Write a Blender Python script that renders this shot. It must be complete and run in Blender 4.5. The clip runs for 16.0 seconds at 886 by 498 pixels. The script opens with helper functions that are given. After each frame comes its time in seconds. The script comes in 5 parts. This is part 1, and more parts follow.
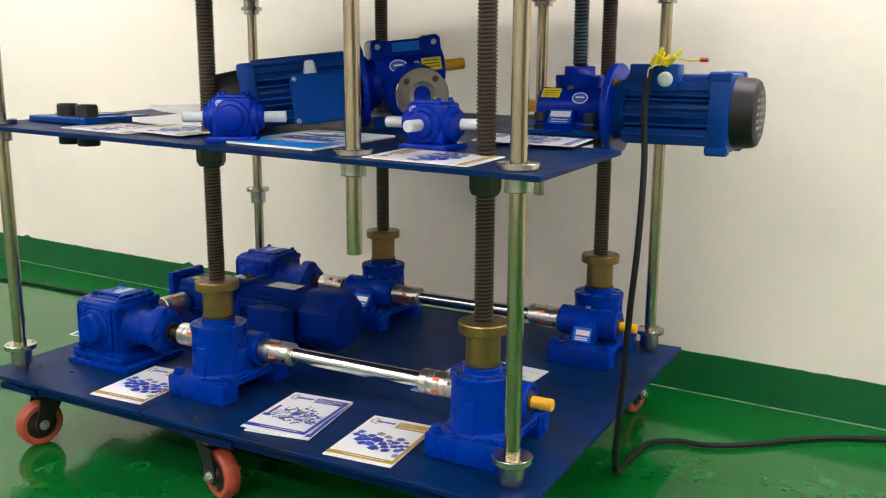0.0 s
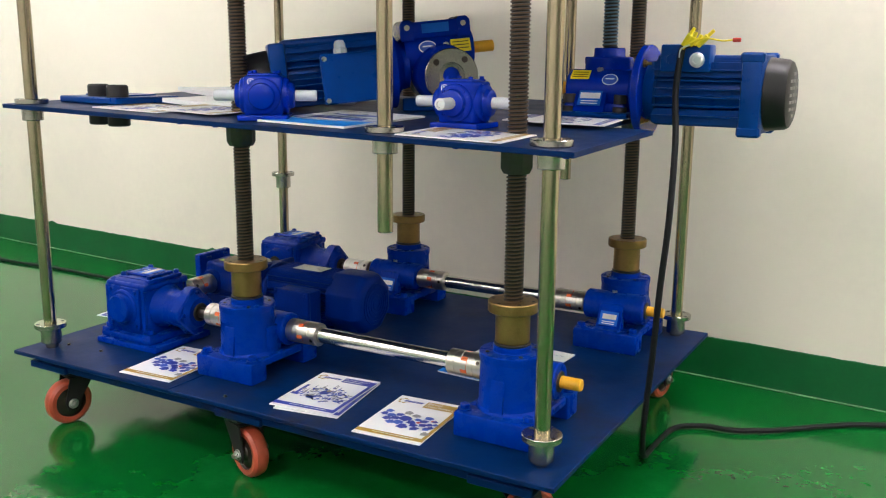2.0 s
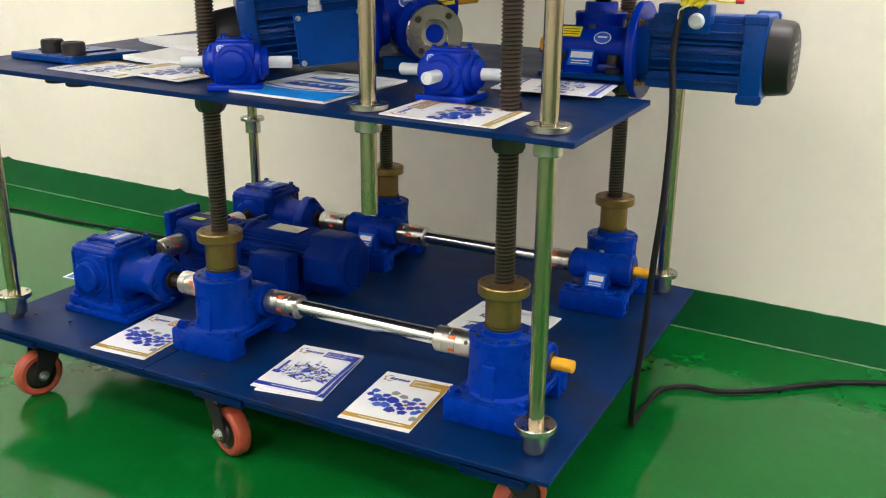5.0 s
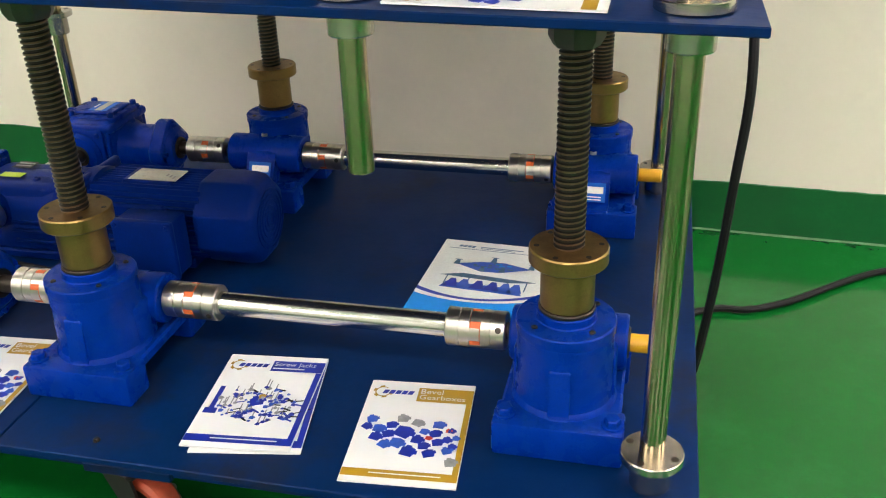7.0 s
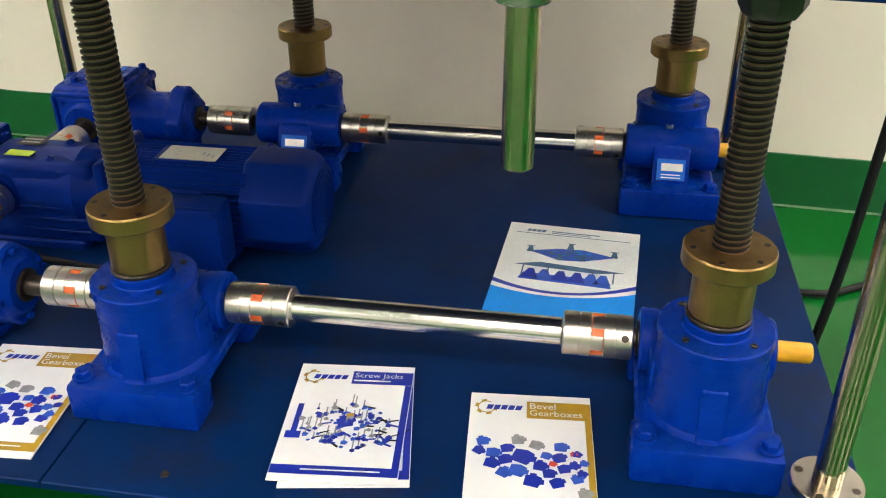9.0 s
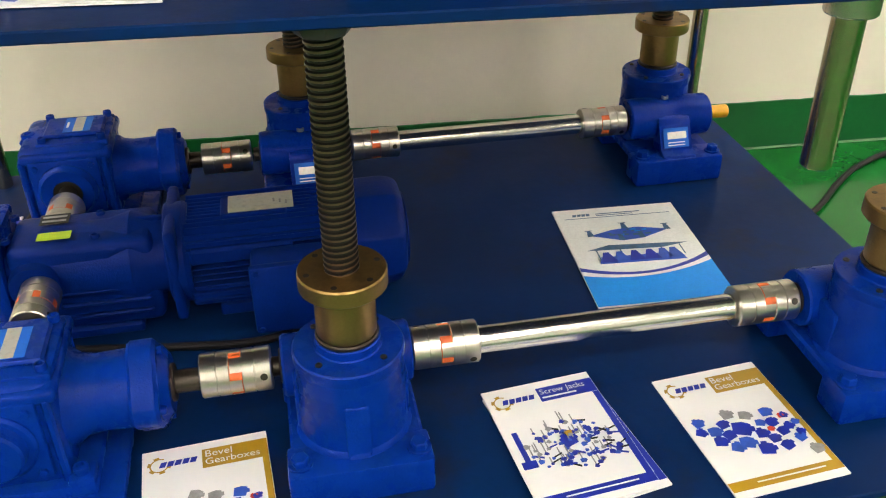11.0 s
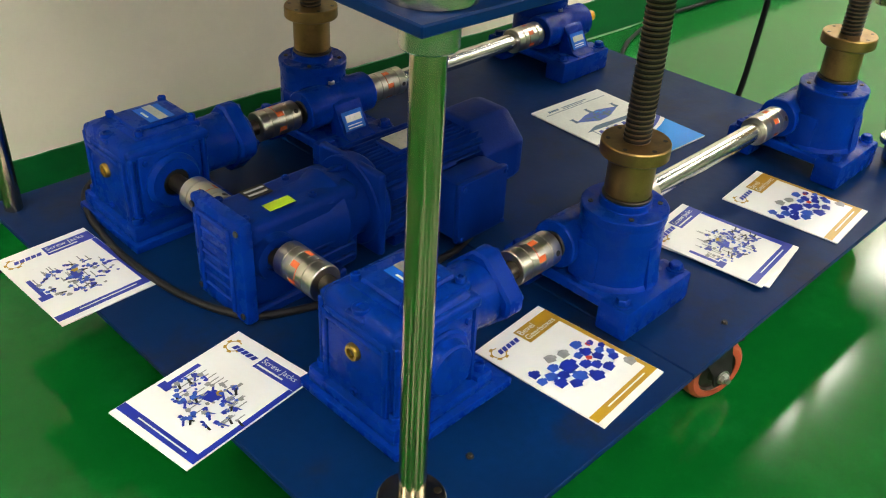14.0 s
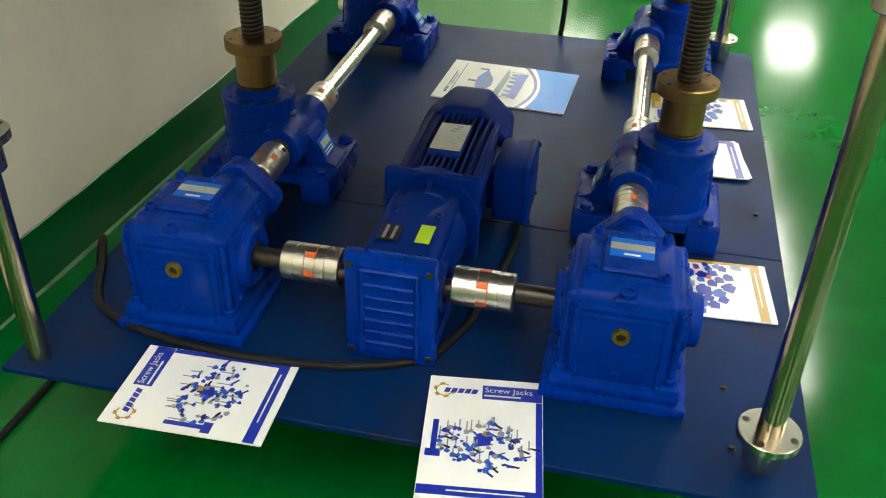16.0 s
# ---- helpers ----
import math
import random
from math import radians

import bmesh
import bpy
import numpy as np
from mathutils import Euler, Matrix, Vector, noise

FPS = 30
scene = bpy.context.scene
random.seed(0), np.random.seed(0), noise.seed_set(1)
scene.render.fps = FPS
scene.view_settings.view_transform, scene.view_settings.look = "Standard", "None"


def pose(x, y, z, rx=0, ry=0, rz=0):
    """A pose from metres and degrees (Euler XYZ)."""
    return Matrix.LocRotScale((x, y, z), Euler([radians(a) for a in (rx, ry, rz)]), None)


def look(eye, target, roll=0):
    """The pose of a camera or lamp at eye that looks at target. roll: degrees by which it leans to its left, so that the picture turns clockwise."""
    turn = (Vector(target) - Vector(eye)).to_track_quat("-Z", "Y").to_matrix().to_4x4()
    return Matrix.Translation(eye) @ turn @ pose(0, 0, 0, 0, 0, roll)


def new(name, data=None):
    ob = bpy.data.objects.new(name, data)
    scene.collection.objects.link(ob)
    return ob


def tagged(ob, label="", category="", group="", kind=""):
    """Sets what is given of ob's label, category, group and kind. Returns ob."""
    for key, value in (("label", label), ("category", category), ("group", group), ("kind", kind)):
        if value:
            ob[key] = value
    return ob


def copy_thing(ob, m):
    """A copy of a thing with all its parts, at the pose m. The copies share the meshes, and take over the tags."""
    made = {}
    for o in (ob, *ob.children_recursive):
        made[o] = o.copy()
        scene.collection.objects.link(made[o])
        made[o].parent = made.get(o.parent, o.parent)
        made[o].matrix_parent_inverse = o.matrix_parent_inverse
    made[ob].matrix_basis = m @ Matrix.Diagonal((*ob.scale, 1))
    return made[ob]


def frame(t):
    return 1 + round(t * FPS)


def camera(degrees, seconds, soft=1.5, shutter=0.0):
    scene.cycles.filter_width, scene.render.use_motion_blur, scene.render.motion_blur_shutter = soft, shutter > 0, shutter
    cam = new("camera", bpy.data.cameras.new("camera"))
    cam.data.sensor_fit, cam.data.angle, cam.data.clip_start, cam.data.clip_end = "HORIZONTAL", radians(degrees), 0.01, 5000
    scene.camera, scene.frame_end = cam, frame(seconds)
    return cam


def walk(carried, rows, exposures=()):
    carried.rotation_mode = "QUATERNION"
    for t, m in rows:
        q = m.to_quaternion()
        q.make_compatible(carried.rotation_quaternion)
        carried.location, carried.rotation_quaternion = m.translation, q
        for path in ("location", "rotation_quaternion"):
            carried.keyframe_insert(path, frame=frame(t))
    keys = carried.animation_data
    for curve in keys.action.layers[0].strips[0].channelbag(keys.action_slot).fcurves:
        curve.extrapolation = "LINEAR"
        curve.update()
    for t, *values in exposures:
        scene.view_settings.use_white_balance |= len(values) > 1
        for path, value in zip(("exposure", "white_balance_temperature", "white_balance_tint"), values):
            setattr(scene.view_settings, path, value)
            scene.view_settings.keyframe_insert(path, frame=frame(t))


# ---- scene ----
cam = camera(51.9, 16.0, soft=1.1)
PATH = [
    (0, (0.785, -1.831, 1.298), (-0.157, -0.114, 0.893), 0.3),
    (0.5, (0.762, -1.863, 1.285), (-0.177, -0.142, 0.89), 0.4),
    (1, (0.75, -1.873, 1.268), (-0.206, -0.163, 0.866), 0.5),
    (1.5, (0.752, -1.861, 1.263), (-0.216, -0.162, 0.846), 0.4),
    (2, (0.756, -1.858, 1.254), (-0.215, -0.16, 0.839), 0.5),
    (2.5, (0.749, -1.852, 1.249), (-0.225, -0.156, 0.831), 0.6),
    (3, (0.751, -1.852, 1.247), (-0.227, -0.158, 0.831), 0.5),
    (5.3, (0.56, -1.685, 1.447), (-0.282, 0.011, 0.803), 0.8),
    (5.5, (0.502, -1.59, 1.458), (-0.3, 0.124, 0.809), 0.4),
    (6, (0.331, -1.34, 1.476), (-0.386, 0.401, 0.803), -0.7),
    (6.5, (0.08, -1.193, 1.396), (-0.462, 0.566, 0.614), -1.0),
    (7, (-0.125, -1.101, 1.316), (-0.553, 0.628, 0.406), -1.9),
    (7.5, (-0.231, -1.102, 1.329), (-0.608, 0.623, 0.389), -1.0),
    (8, (-0.311, -1.027, 1.3), (-0.687, 0.696, 0.358), -1.6),
    (8.5, (-0.392, -0.97, 1.274), (-0.733, 0.744, 0.302), -1.0),
    (9, (-0.465, -0.928, 1.282), (-0.759, 0.777, 0.281), -0.4),
    (9.5, (-0.622, -0.893, 1.297), (-0.807, 0.812, 0.268), -0.9),
    (9.7, (-0.723, -0.88, 1.292), (-0.838, 0.828, 0.258), -0.8),
    (11.8, (-1.569, -0.862, 1.39), (-0.978, 0.715, 0.312), 0.5),
    (12, (-1.665, -0.876, 1.384), (-1.005, 0.676, 0.308), 1.1),
    (12.5, (-1.945, -0.917, 1.411), (-1.169, 0.59, 0.351), 2.4),
    (13, (-2.224, -0.741, 1.425), (-1.272, 0.652, 0.351), 2.9),
    (13.5, (-2.383, -0.633, 1.42), (-1.282, 0.637, 0.336), 2.5),
    (14, (-2.58, -0.554, 1.386), (-1.37, 0.596, 0.286), 3.1),
    (14.5, (-2.759, -0.268, 1.387), (-1.415, 0.674, 0.244), 3.0),
    (15, (-2.885, -0.072, 1.393), (-1.426, 0.68, 0.25), 2.0),
    (15.5, (-3.049, 0.09, 1.398), (-1.502, 0.688, 0.28), 0.8),
    (16, (-3.092, 0.408, 1.391), (-1.464, 0.748, 0.28), 1.6),
]
EXPOSURES = [(0, -0.33, 6100, 20), (3, -0.36, 6050, 19), (6, -0.18, 6350, 17), (9, -0.12, 6500, 17), (12.5, -0.14, 6850, 14), (16, -0.28, 6500, 6)]
walk(cam, [(t, look(eye, target, roll)) for t, eye, target, roll in PATH], EXPOSURES)

# ---- light and exposure ----
world = bpy.data.worlds.new("room_world")
scene.world = world
world.use_nodes = True
world.node_tree.nodes["Background"].inputs[0].default_value = (0.9, 0.95, 1.0, 1)
world.node_tree.nodes["Background"].inputs[1].default_value = 0.05
PANEL_STRENGTH = 25.0
CEILING = 2.9


# ---- materials ----
def mat(name, color, rough=0.5, metal=0.0, var=0.15, scale=8.0, fine=0.06, bump=0.0, bump_scale=200.0,
        dust=0.0, dust_color=(0.16, 0.15, 0.13), coat=0.0, rough_var=0.1, stain=None, stain_amount=0.0, stain_scale=3.0,
        spec=0.5, emit=0.0):
    """A surface with broad and fine variation, dust on what faces up, stains and fine relief."""
    m = bpy.data.materials.new(name)
    m.use_nodes = True
    nt = m.node_tree
    n, l = nt.nodes, nt.links
    b = n["Principled BSDF"]
    co = n.new("ShaderNodeTexCoord")
    geo = n.new("ShaderNodeNewGeometry")

    def noise_at(s, detail=4.0, rough_=0.6):
        t = n.new("ShaderNodeTexNoise")
        t.inputs["Scale"].default_value, t.inputs["Detail"].default_value = s, detail
        t.inputs["Roughness"].default_value = rough_
        l.new(geo.outputs["Position"], t.inputs["Vector"])
        return t.outputs["Fac"]

    def ramp(src, a, c):
        r = n.new("ShaderNodeMapRange")
        r.inputs["From Min"].default_value, r.inputs["From Max"].default_value = a, c
        l.new(src, r.inputs["Value"])
        return r.outputs["Result"]

    def mix(fac, a, c):
        x = n.new("ShaderNodeMix")
        x.data_type = "RGBA"
        for sock, v in ((x.inputs["Factor"], fac), (x.inputs["A"], a), (x.inputs["B"], c)):
            if isinstance(v, (int, float)):
                sock.default_value = v
            elif isinstance(v, tuple):
                sock.default_value = (*v, 1)
            else:
                l.new(v, sock)
        return x.outputs["Result"]

    def shade(k):
        return tuple(min(1.0, v * k) for v in color)

    broad = noise_at(scale)
    grain = noise_at(scale * 22, 3.0)
    col = mix(ramp(broad, 0.3, 0.7), shade(1 - var), shade(1 + var))
    col = mix(ramp(grain, 0.35, 0.65), col, mix(0.5, col, shade(1 - 3 * fine)))
    if stain:
        col = mix(math_mul(nt, ramp(noise_at(stain_scale, 6.0, 0.7), 0.52, 0.68), stain_amount), col, stain)
    if dust:
        sep = n.new("ShaderNodeSeparateXYZ")
        l.new(geo.outputs["Normal"], sep.inputs[0])
        up = ramp(sep.outputs["Z"], 0.55, 1.0)
        patch = ramp(noise_at(scale * 1.7, 6.0, 0.7), 0.35, 0.75)
        both = n.new("ShaderNodeMath")
        both.operation = "MULTIPLY"
        l.new(up, both.inputs[0])
        l.new(patch, both.inputs[1])
        col = mix(math_mul(nt, both.outputs[0], dust), col, dust_color)
    l.new(col, b.inputs["Base Color"])
    rr = n.new("ShaderNodeMapRange")
    rr.inputs["To Min"].default_value, rr.inputs["To Max"].default_value = max(0.02, rough - rough_var), min(1.0, rough + rough_var)
    l.new(noise_at(scale * 3, 5.0), rr.inputs["Value"])
    l.new(rr.outputs["Result"], b.inputs["Roughness"])
    b.inputs["Metallic"].default_value = metal
    b.inputs["Specular IOR Level"].default_value = spec
    b.inputs["Coat Weight"].default_value = coat
    b.inputs["Coat Roughness"].default_value = 0.12
    if emit:
        b.inputs["Emission Color"].default_value = (*color, 1)
        b.inputs["Emission Strength"].default_value = emit
    if bump:
        bp = n.new("ShaderNodeBump")
        bp.inputs["Strength"].default_value, bp.inputs["Distance"].default_value = bump, 0.002
        l.new(noise_at(bump_scale, 3.0), bp.inputs["Height"])
        l.new(bp.outputs["Normal"], b.inputs["Normal"])
    return m


def math_mul(nt, src, k):
    x = nt.nodes.new("ShaderNodeMath")
    x.operation = "MULTIPLY"
    nt.links.new(src, x.inputs[0])
    x.inputs[1].default_value = k
    return x.outputs[0]


WALL = mat("wall_paint", (0.88, 0.80, 0.675), 0.6, var=0.03, scale=1.2, fine=0.01, bump=0.25, bump_scale=60, stain=(0.68, 0.62, 0.56), stain_amount=0.25, stain_scale=1.4)
# tone of the unseen walls, kept pale to bounce fill light
HALL = mat("pale_bounce_wall", (0.62, 0.60, 0.56), 0.7, var=0.1, scale=1.5)
CEIL = mat("ceiling_paint", (0.78, 0.77, 0.73), 0.8, var=0.02, scale=2)
FLOOR = mat("green_epoxy", (0.001, 0.105, 0.014), 0.12, var=0.2, scale=1.3, fine=0.03, bump=0.05, bump_scale=9, rough_var=0.05, spec=0.36,
            stain=(0.006, 0.16, 0.03), stain_amount=0.5, stain_scale=2.2)
SKIRT = mat("green_skirting_paint", (0.002, 0.11, 0.026), 0.35, var=0.2, scale=4, fine=0.04, bump=0.3, bump_scale=30, stain=(0.01, 0.11, 0.035), stain_amount=0.4, stain_scale=6)
SEAM = mat("worn_floor_edge", (0.09, 0.19, 0.09), 0.7, var=0.35, scale=14, fine=0.1)
BLUE = mat("machine_blue_paint", (0.0, 0.027, 0.29), 0.28, var=0.16, scale=9, fine=0.05, bump=0.35, bump_scale=260, dust=0.7, dust_color=(0.003, 0.028, 0.14), rough_var=0.12, spec=0.08)
BLUE_CLEAN = mat("glossy_blue_paint", (0.0, 0.022, 0.34), 0.24, var=0.08, scale=9, fine=0.02, bump=0.15, bump_scale=220, dust=0.1, dust_color=(0.003, 0.03, 0.15), spec=0.2)
MOTOR_BLUE = mat("motor_blue_paint", (0.0, 0.042, 0.23), 0.3, var=0.12, scale=9, fine=0.03, bump=0.15, bump_scale=240, dust=0.15, dust_color=(0.003, 0.035, 0.13), spec=0.15)
OLD_BLUE = mat("dusty_blue_paint", (0.0, 0.018, 0.185), 0.42, var=0.2, scale=7, fine=0.06, bump=0.35, bump_scale=240, dust=0.8, dust_color=(0.004, 0.02, 0.09), spec=0.08)
DECK = mat("deck_blue_paint", (0.0, 0.017, 0.085), 0.44, var=0.22, scale=2.4, fine=0.05, bump=0.2, bump_scale=40, dust=0.4, dust_color=(0.004, 0.021, 0.068), spec=0.09,
           stain=(0.014, 0.015, 0.024), stain_amount=0.75, stain_scale=3.5, rough_var=0.16)
STEEL = mat("turned_steel", (0.50, 0.465, 0.41), 0.25, 1.0, var=0.05, scale=8, fine=0.01, rough_var=0.04)
CHROME = mat("ground_steel_shaft", (0.68, 0.66, 0.62), 0.22, 1.0, var=0.03, scale=6, fine=0.01, rough_var=0.03)
ROD = mat("plated_steel_rod", (0.50, 0.415, 0.28), 0.19, 1.0, var=0.05, scale=9, rough_var=0.06)
COUPLING = mat("turned_aluminium", (0.60, 0.56, 0.49), 0.3, 1.0, var=0.06, scale=10, fine=0.01, rough_var=0.04)
BRASS = mat("aged_bronze", (0.30, 0.185, 0.06), 0.36, 0.9, var=0.15, scale=14, dust=0.6, dust_color=(0.10, 0.06, 0.03), stain=(0.13, 0.08, 0.035), stain_amount=0.5, stain_scale=18)
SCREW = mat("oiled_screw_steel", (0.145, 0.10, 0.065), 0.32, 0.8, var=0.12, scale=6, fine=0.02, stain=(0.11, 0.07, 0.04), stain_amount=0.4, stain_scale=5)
# shade inside the thread grooves, put into the colour; the crests stay lighter
GROOVE_SHADE = mat("thread_groove_shade", (0.011, 0.008, 0.006), 0.45, 0.2, var=0.3, scale=20)
SCREW_BLUE = mat("blue_tinted_screw_steel", (0.10, 0.17, 0.24), 0.3, 0.8, var=0.2, scale=18)
DARK = mat("dark_oiled_steel", (0.06, 0.05, 0.04), 0.4, 0.8, var=0.25, scale=20)
COLLAR = mat("blackened_steel_collar", (0.085, 0.078, 0.068), 0.42, 0.7, var=0.2, scale=16, stain=(0.02, 0.06, 0.14), stain_amount=0.4, stain_scale=14)
RUBBER = mat("black_cable_rubber", (0.010, 0.010, 0.011), 0.55, var=0.2, scale=12, spec=0.2)
BLACK = mat("black_plastic", (0.014, 0.013, 0.013), 0.45, var=0.15, scale=12, fine=0.04, spec=0.3)
# light reflected in the cowl slots, painted as an even grey
GRILLE = mat("grille_gap_sheen", (0.20, 0.19, 0.18), 0.6, var=0.2, scale=30)
BRASS_BRIGHT = mat("bright_brass", (0.55, 0.36, 0.06), 0.3, 0.9, var=0.12, scale=30)
KNOB = mat("black_hex_steel", (0.022, 0.019, 0.018), 0.5, 0.2, var=0.2, scale=20)
YELLOW = mat("yellow_plastic", (0.80, 0.40, 0.01), 0.4, var=0.08, scale=20)
LABEL_YELLOW = mat("yellow_label", (0.85, 0.68, 0.01), 0.4, var=0.03, scale=20)
LIME = mat("lime_label", (0.42, 0.62, 0.02), 0.45, var=0.04, scale=20)
WHITE_PL = mat("white_plastic_sleeve", (0.66, 0.68, 0.68), 0.4, var=0.05, scale=20)
RED_PL = mat("red_plastic", (0.6, 0.03, 0.02), 0.4)
PU = mat("red_polyurethane_tyre", (0.42, 0.075, 0.035), 0.36, var=0.15, scale=12, stain=(0.16, 0.05, 0.03), stain_amount=0.5, stain_scale=14)
ZINC = mat("zinc_plated_steel", (0.5, 0.5, 0.48), 0.3, 1.0, var=0.1, scale=20)
ORANGE = mat("orange_rubber_spider", (0.75, 0.14, 0.03), 0.5, var=0.12, scale=30)
PAPER = mat("white_printed_paper", (0.86, 0.855, 0.84), 0.32, var=0.02, scale=6, fine=0.006)
INK_BLUE = mat("blue_ink", (0.012, 0.03, 0.36), 0.32, var=0.06, scale=30)
INK_MID = mat("mid_blue_ink", (0.03, 0.10, 0.52), 0.32, var=0.2, scale=60)
INK_GOLD = mat("gold_ink", (0.46, 0.27, 0.015), 0.32, var=0.05, scale=30)
INK_CYAN = mat("cyan_blue_ink", (0.005, 0.26, 0.78), 0.35, spec=0.25, var=0.06, scale=9)
INK_SKY = mat("pale_sky_ink", (0.83, 0.85, 0.82), 0.35, spec=0.3, var=0.06, scale=9)
INK_GREY = mat("grey_ink", (0.30, 0.30, 0.30), 0.35, var=0.25, scale=80)
INK_RED = mat("red_ink", (0.7, 0.06, 0.03), 0.35)
INK_WHITE = mat("white_ink", (0.82, 0.82, 0.82), 0.32)
INK_STEEL = mat("steel_blue_ink", (0.05, 0.13, 0.24), 0.35, var=0.4, scale=70)
LABEL_BLUE = mat("light_blue_label", (0.005, 0.13, 0.62), 0.45, var=0.04, spec=0.2)
PLATE_AL = mat("aluminium_nameplate", (0.60, 0.60, 0.54), 0.38, 0.6, var=0.06, scale=40, stain=(0.3, 0.29, 0.26), stain_amount=0.5, stain_scale=90)
FRAME_AL = mat("white_lamp_frame", (0.75, 0.75, 0.75), 0.4)
GLOW = mat("lamp_diffuser", (1.0, 0.945, 0.88), 0.5, var=0.0, emit=PANEL_STRENGTH)


# ---- mesh helpers ----
I4 = Matrix.Identity(4)
TO_X = Matrix.Rotation(radians(90), 4, "Y")
TO_Y = Matrix.Rotation(radians(-90), 4, "X")


def at(x, y, z):
    return Matrix.Translation((x, y, z))


def box(bm, c, s, bev=0.003, m=I4, seg=1):
    got = bmesh.ops.create_cube(bm, size=1.0, matrix=m @ at(*c) @ Matrix.Diagonal((*s, 1)))
    if bev:
        edges = list({e for v in got["verts"] for e in v.link_edges})
        bmesh.ops.bevel(bm, geom=edges, offset=min(bev, min(s) * 0.4), segments=seg, profile=0.5, affect="EDGES")


def lathe(bm, prof, m=I4, seg=32, a0=0.0, a1=360.0):
    """Turns (radius, height) pairs round the local z axis; a part turn gives a closed sector ring."""
    full = a1 - a0 >= 359.9
    count = seg if full else seg + 1
    rings = []
    for r, h in prof:
        if r < 1e-6:
            rings.append([bm.verts.new(m @ Vector((0, 0, h)))])
        else:
            rings.append([bm.verts.new(m @ Vector((r * math.cos(a), r * math.sin(a), h)))
                          for a in (radians(a0 + (a1 - a0) * i / seg) for i in range(count))])
    for lo, hi in zip(rings, rings[1:]):
        for i in range(seg):
            j = (i + 1) % count
            if len(lo) == 1 and len(hi) == 1:
                continue
            if len(lo) == 1:
                bm.faces.new((lo[0], hi[j], hi[i]))
            elif len(hi) == 1:
                bm.faces.new((lo[i], lo[j], hi[0]))
            else:
                bm.faces.new((lo[i], lo[j], hi[j], hi[i]))
    if not full:
        for k in (0, count - 1):
            loop = [r[k] for r in rings]
            try:
                bm.faces.new(loop if k == 0 else loop[::-1])
            except ValueError:
                pass


def drum(bm, r, h0, h1, m=I4, seg=32, ch=0.002):
    ch = min(ch, r * 0.4, abs(h1 - h0) * 0.4)
    lathe(bm, [(0, h0), (r - ch, h0), (r, h0 + ch), (r, h1 - ch), (r - ch, h1), (0, h1)], m, seg)


def ring(bm, r0, r1, h0, h1, m=I4, seg=32, ch=0.0015):
    lathe(bm, [(r0, h0), (r1 - ch, h0), (r1, h0 + ch), (r1, h1 - ch), (r1 - ch, h1), (r0, h1), (r0, h0)], m, seg)


def sector(bm, r0, r1, h0, h1, a0, a1, m=I4, seg=8):
    lathe(bm, [(r0, h0), (r1, h0), (r1, h1), (r0, h1), (r0, h0)], m, seg, a0, a1)


def prism(bm, poly, h0, h1, m=I4, bev=0.0):
    lo = [bm.verts.new(m @ Vector((x, y, h0))) for x, y in poly]
    hi = [bm.verts.new(m @ Vector((x, y, h1))) for x, y in poly]
    k = len(poly)
    faces = [bm.faces.new(lo[::-1]), bm.faces.new(hi)]
    for i in range(k):
        faces.append(bm.faces.new((lo[i], lo[(i + 1) % k], hi[(i + 1) % k], hi[i])))
    if bev:
        edges = list({e for f in faces for e in f.edges})
        bmesh.ops.bevel(bm, geom=edges, offset=bev, segments=1, profile=0.5, affect="EDGES")


def smooth_points(pts, steps=8):
    pts = [Vector(p) for p in pts]
    out = []
    for i in range(len(pts) - 1):
        p0, p1, p2, p3 = pts[max(i - 1, 0)], pts[i], pts[i + 1], pts[min(i + 2, len(pts) - 1)]
        for k in range(steps):
            u = k / steps
            out.append(0.5 * ((2 * p1) + (p2 - p0) * u + (2 * p0 - 5 * p1 + 4 * p2 - p3) * u * u + (3 * p1 - p0 - 3 * p2 + p3) * u ** 3))
    return out + [pts[-1]]


def sweep(bm, pts, r, seg=10, steps=8):
    pts = smooth_points(pts, steps)
    rings, side = [], None
    for i, p in enumerate(pts):
        d = (pts[min(i + 1, len(pts) - 1)] - pts[max(i - 1, 0)]).normalized()
        if side is None:
            side = d.orthogonal().normalized()
        side = (side - d * side.dot(d)).normalized()
        up = d.cross(side)
        rings.append([bm.verts.new(p + r * (math.cos(a) * side + math.sin(a) * up)) for a in (2 * math.pi * k / seg for k in range(seg))])
    for lo, hi in zip(rings, rings[1:]):
        for k in range(seg):
            bm.faces.new((lo[k], lo[(k + 1) % seg], hi[(k + 1) % seg], hi[k]))
    bm.faces.new(rings[0][::-1])
    bm.faces.new(rings[-1])


def finish(name, bm, material, smooth=True, angle=32):
    bmesh.ops.recalc_face_normals(bm, faces=bm.faces)
    me = bpy.data.meshes.new(name)
    bm.to_mesh(me)
    bm.free()
    for mt in (material if isinstance(material, (list, tuple)) else [material]):
        me.materials.append(mt)
    if smooth and len(me.polygons):
        me.shade_smooth()
        me.set_sharp_from_angle(angle=radians(angle))
    return me


def part(name, bm, material, parent, label="", smooth=True):
    ob = new(name, finish(name, bm, material, smooth))
    ob.parent = parent
    return tagged(ob, label) if label else ob


def solid(name, bm, material, label, category, group="", kind="", m=I4, smooth=True):
    ob = new(name, finish(name, bm, material, smooth))
    ob.matrix_basis = m
    return tagged(ob, label, category, group, kind)


def thing(name, m, label, category, group="", kind=""):
    ob = new(name)
    ob.matrix_basis = m
    ob.empty_display_size = 0.05
    return tagged(ob, label, category, group, kind)


def build(fn, *args, **kw):
    bm = bmesh.new()
    fn(bm, *args, **kw)
    return bm


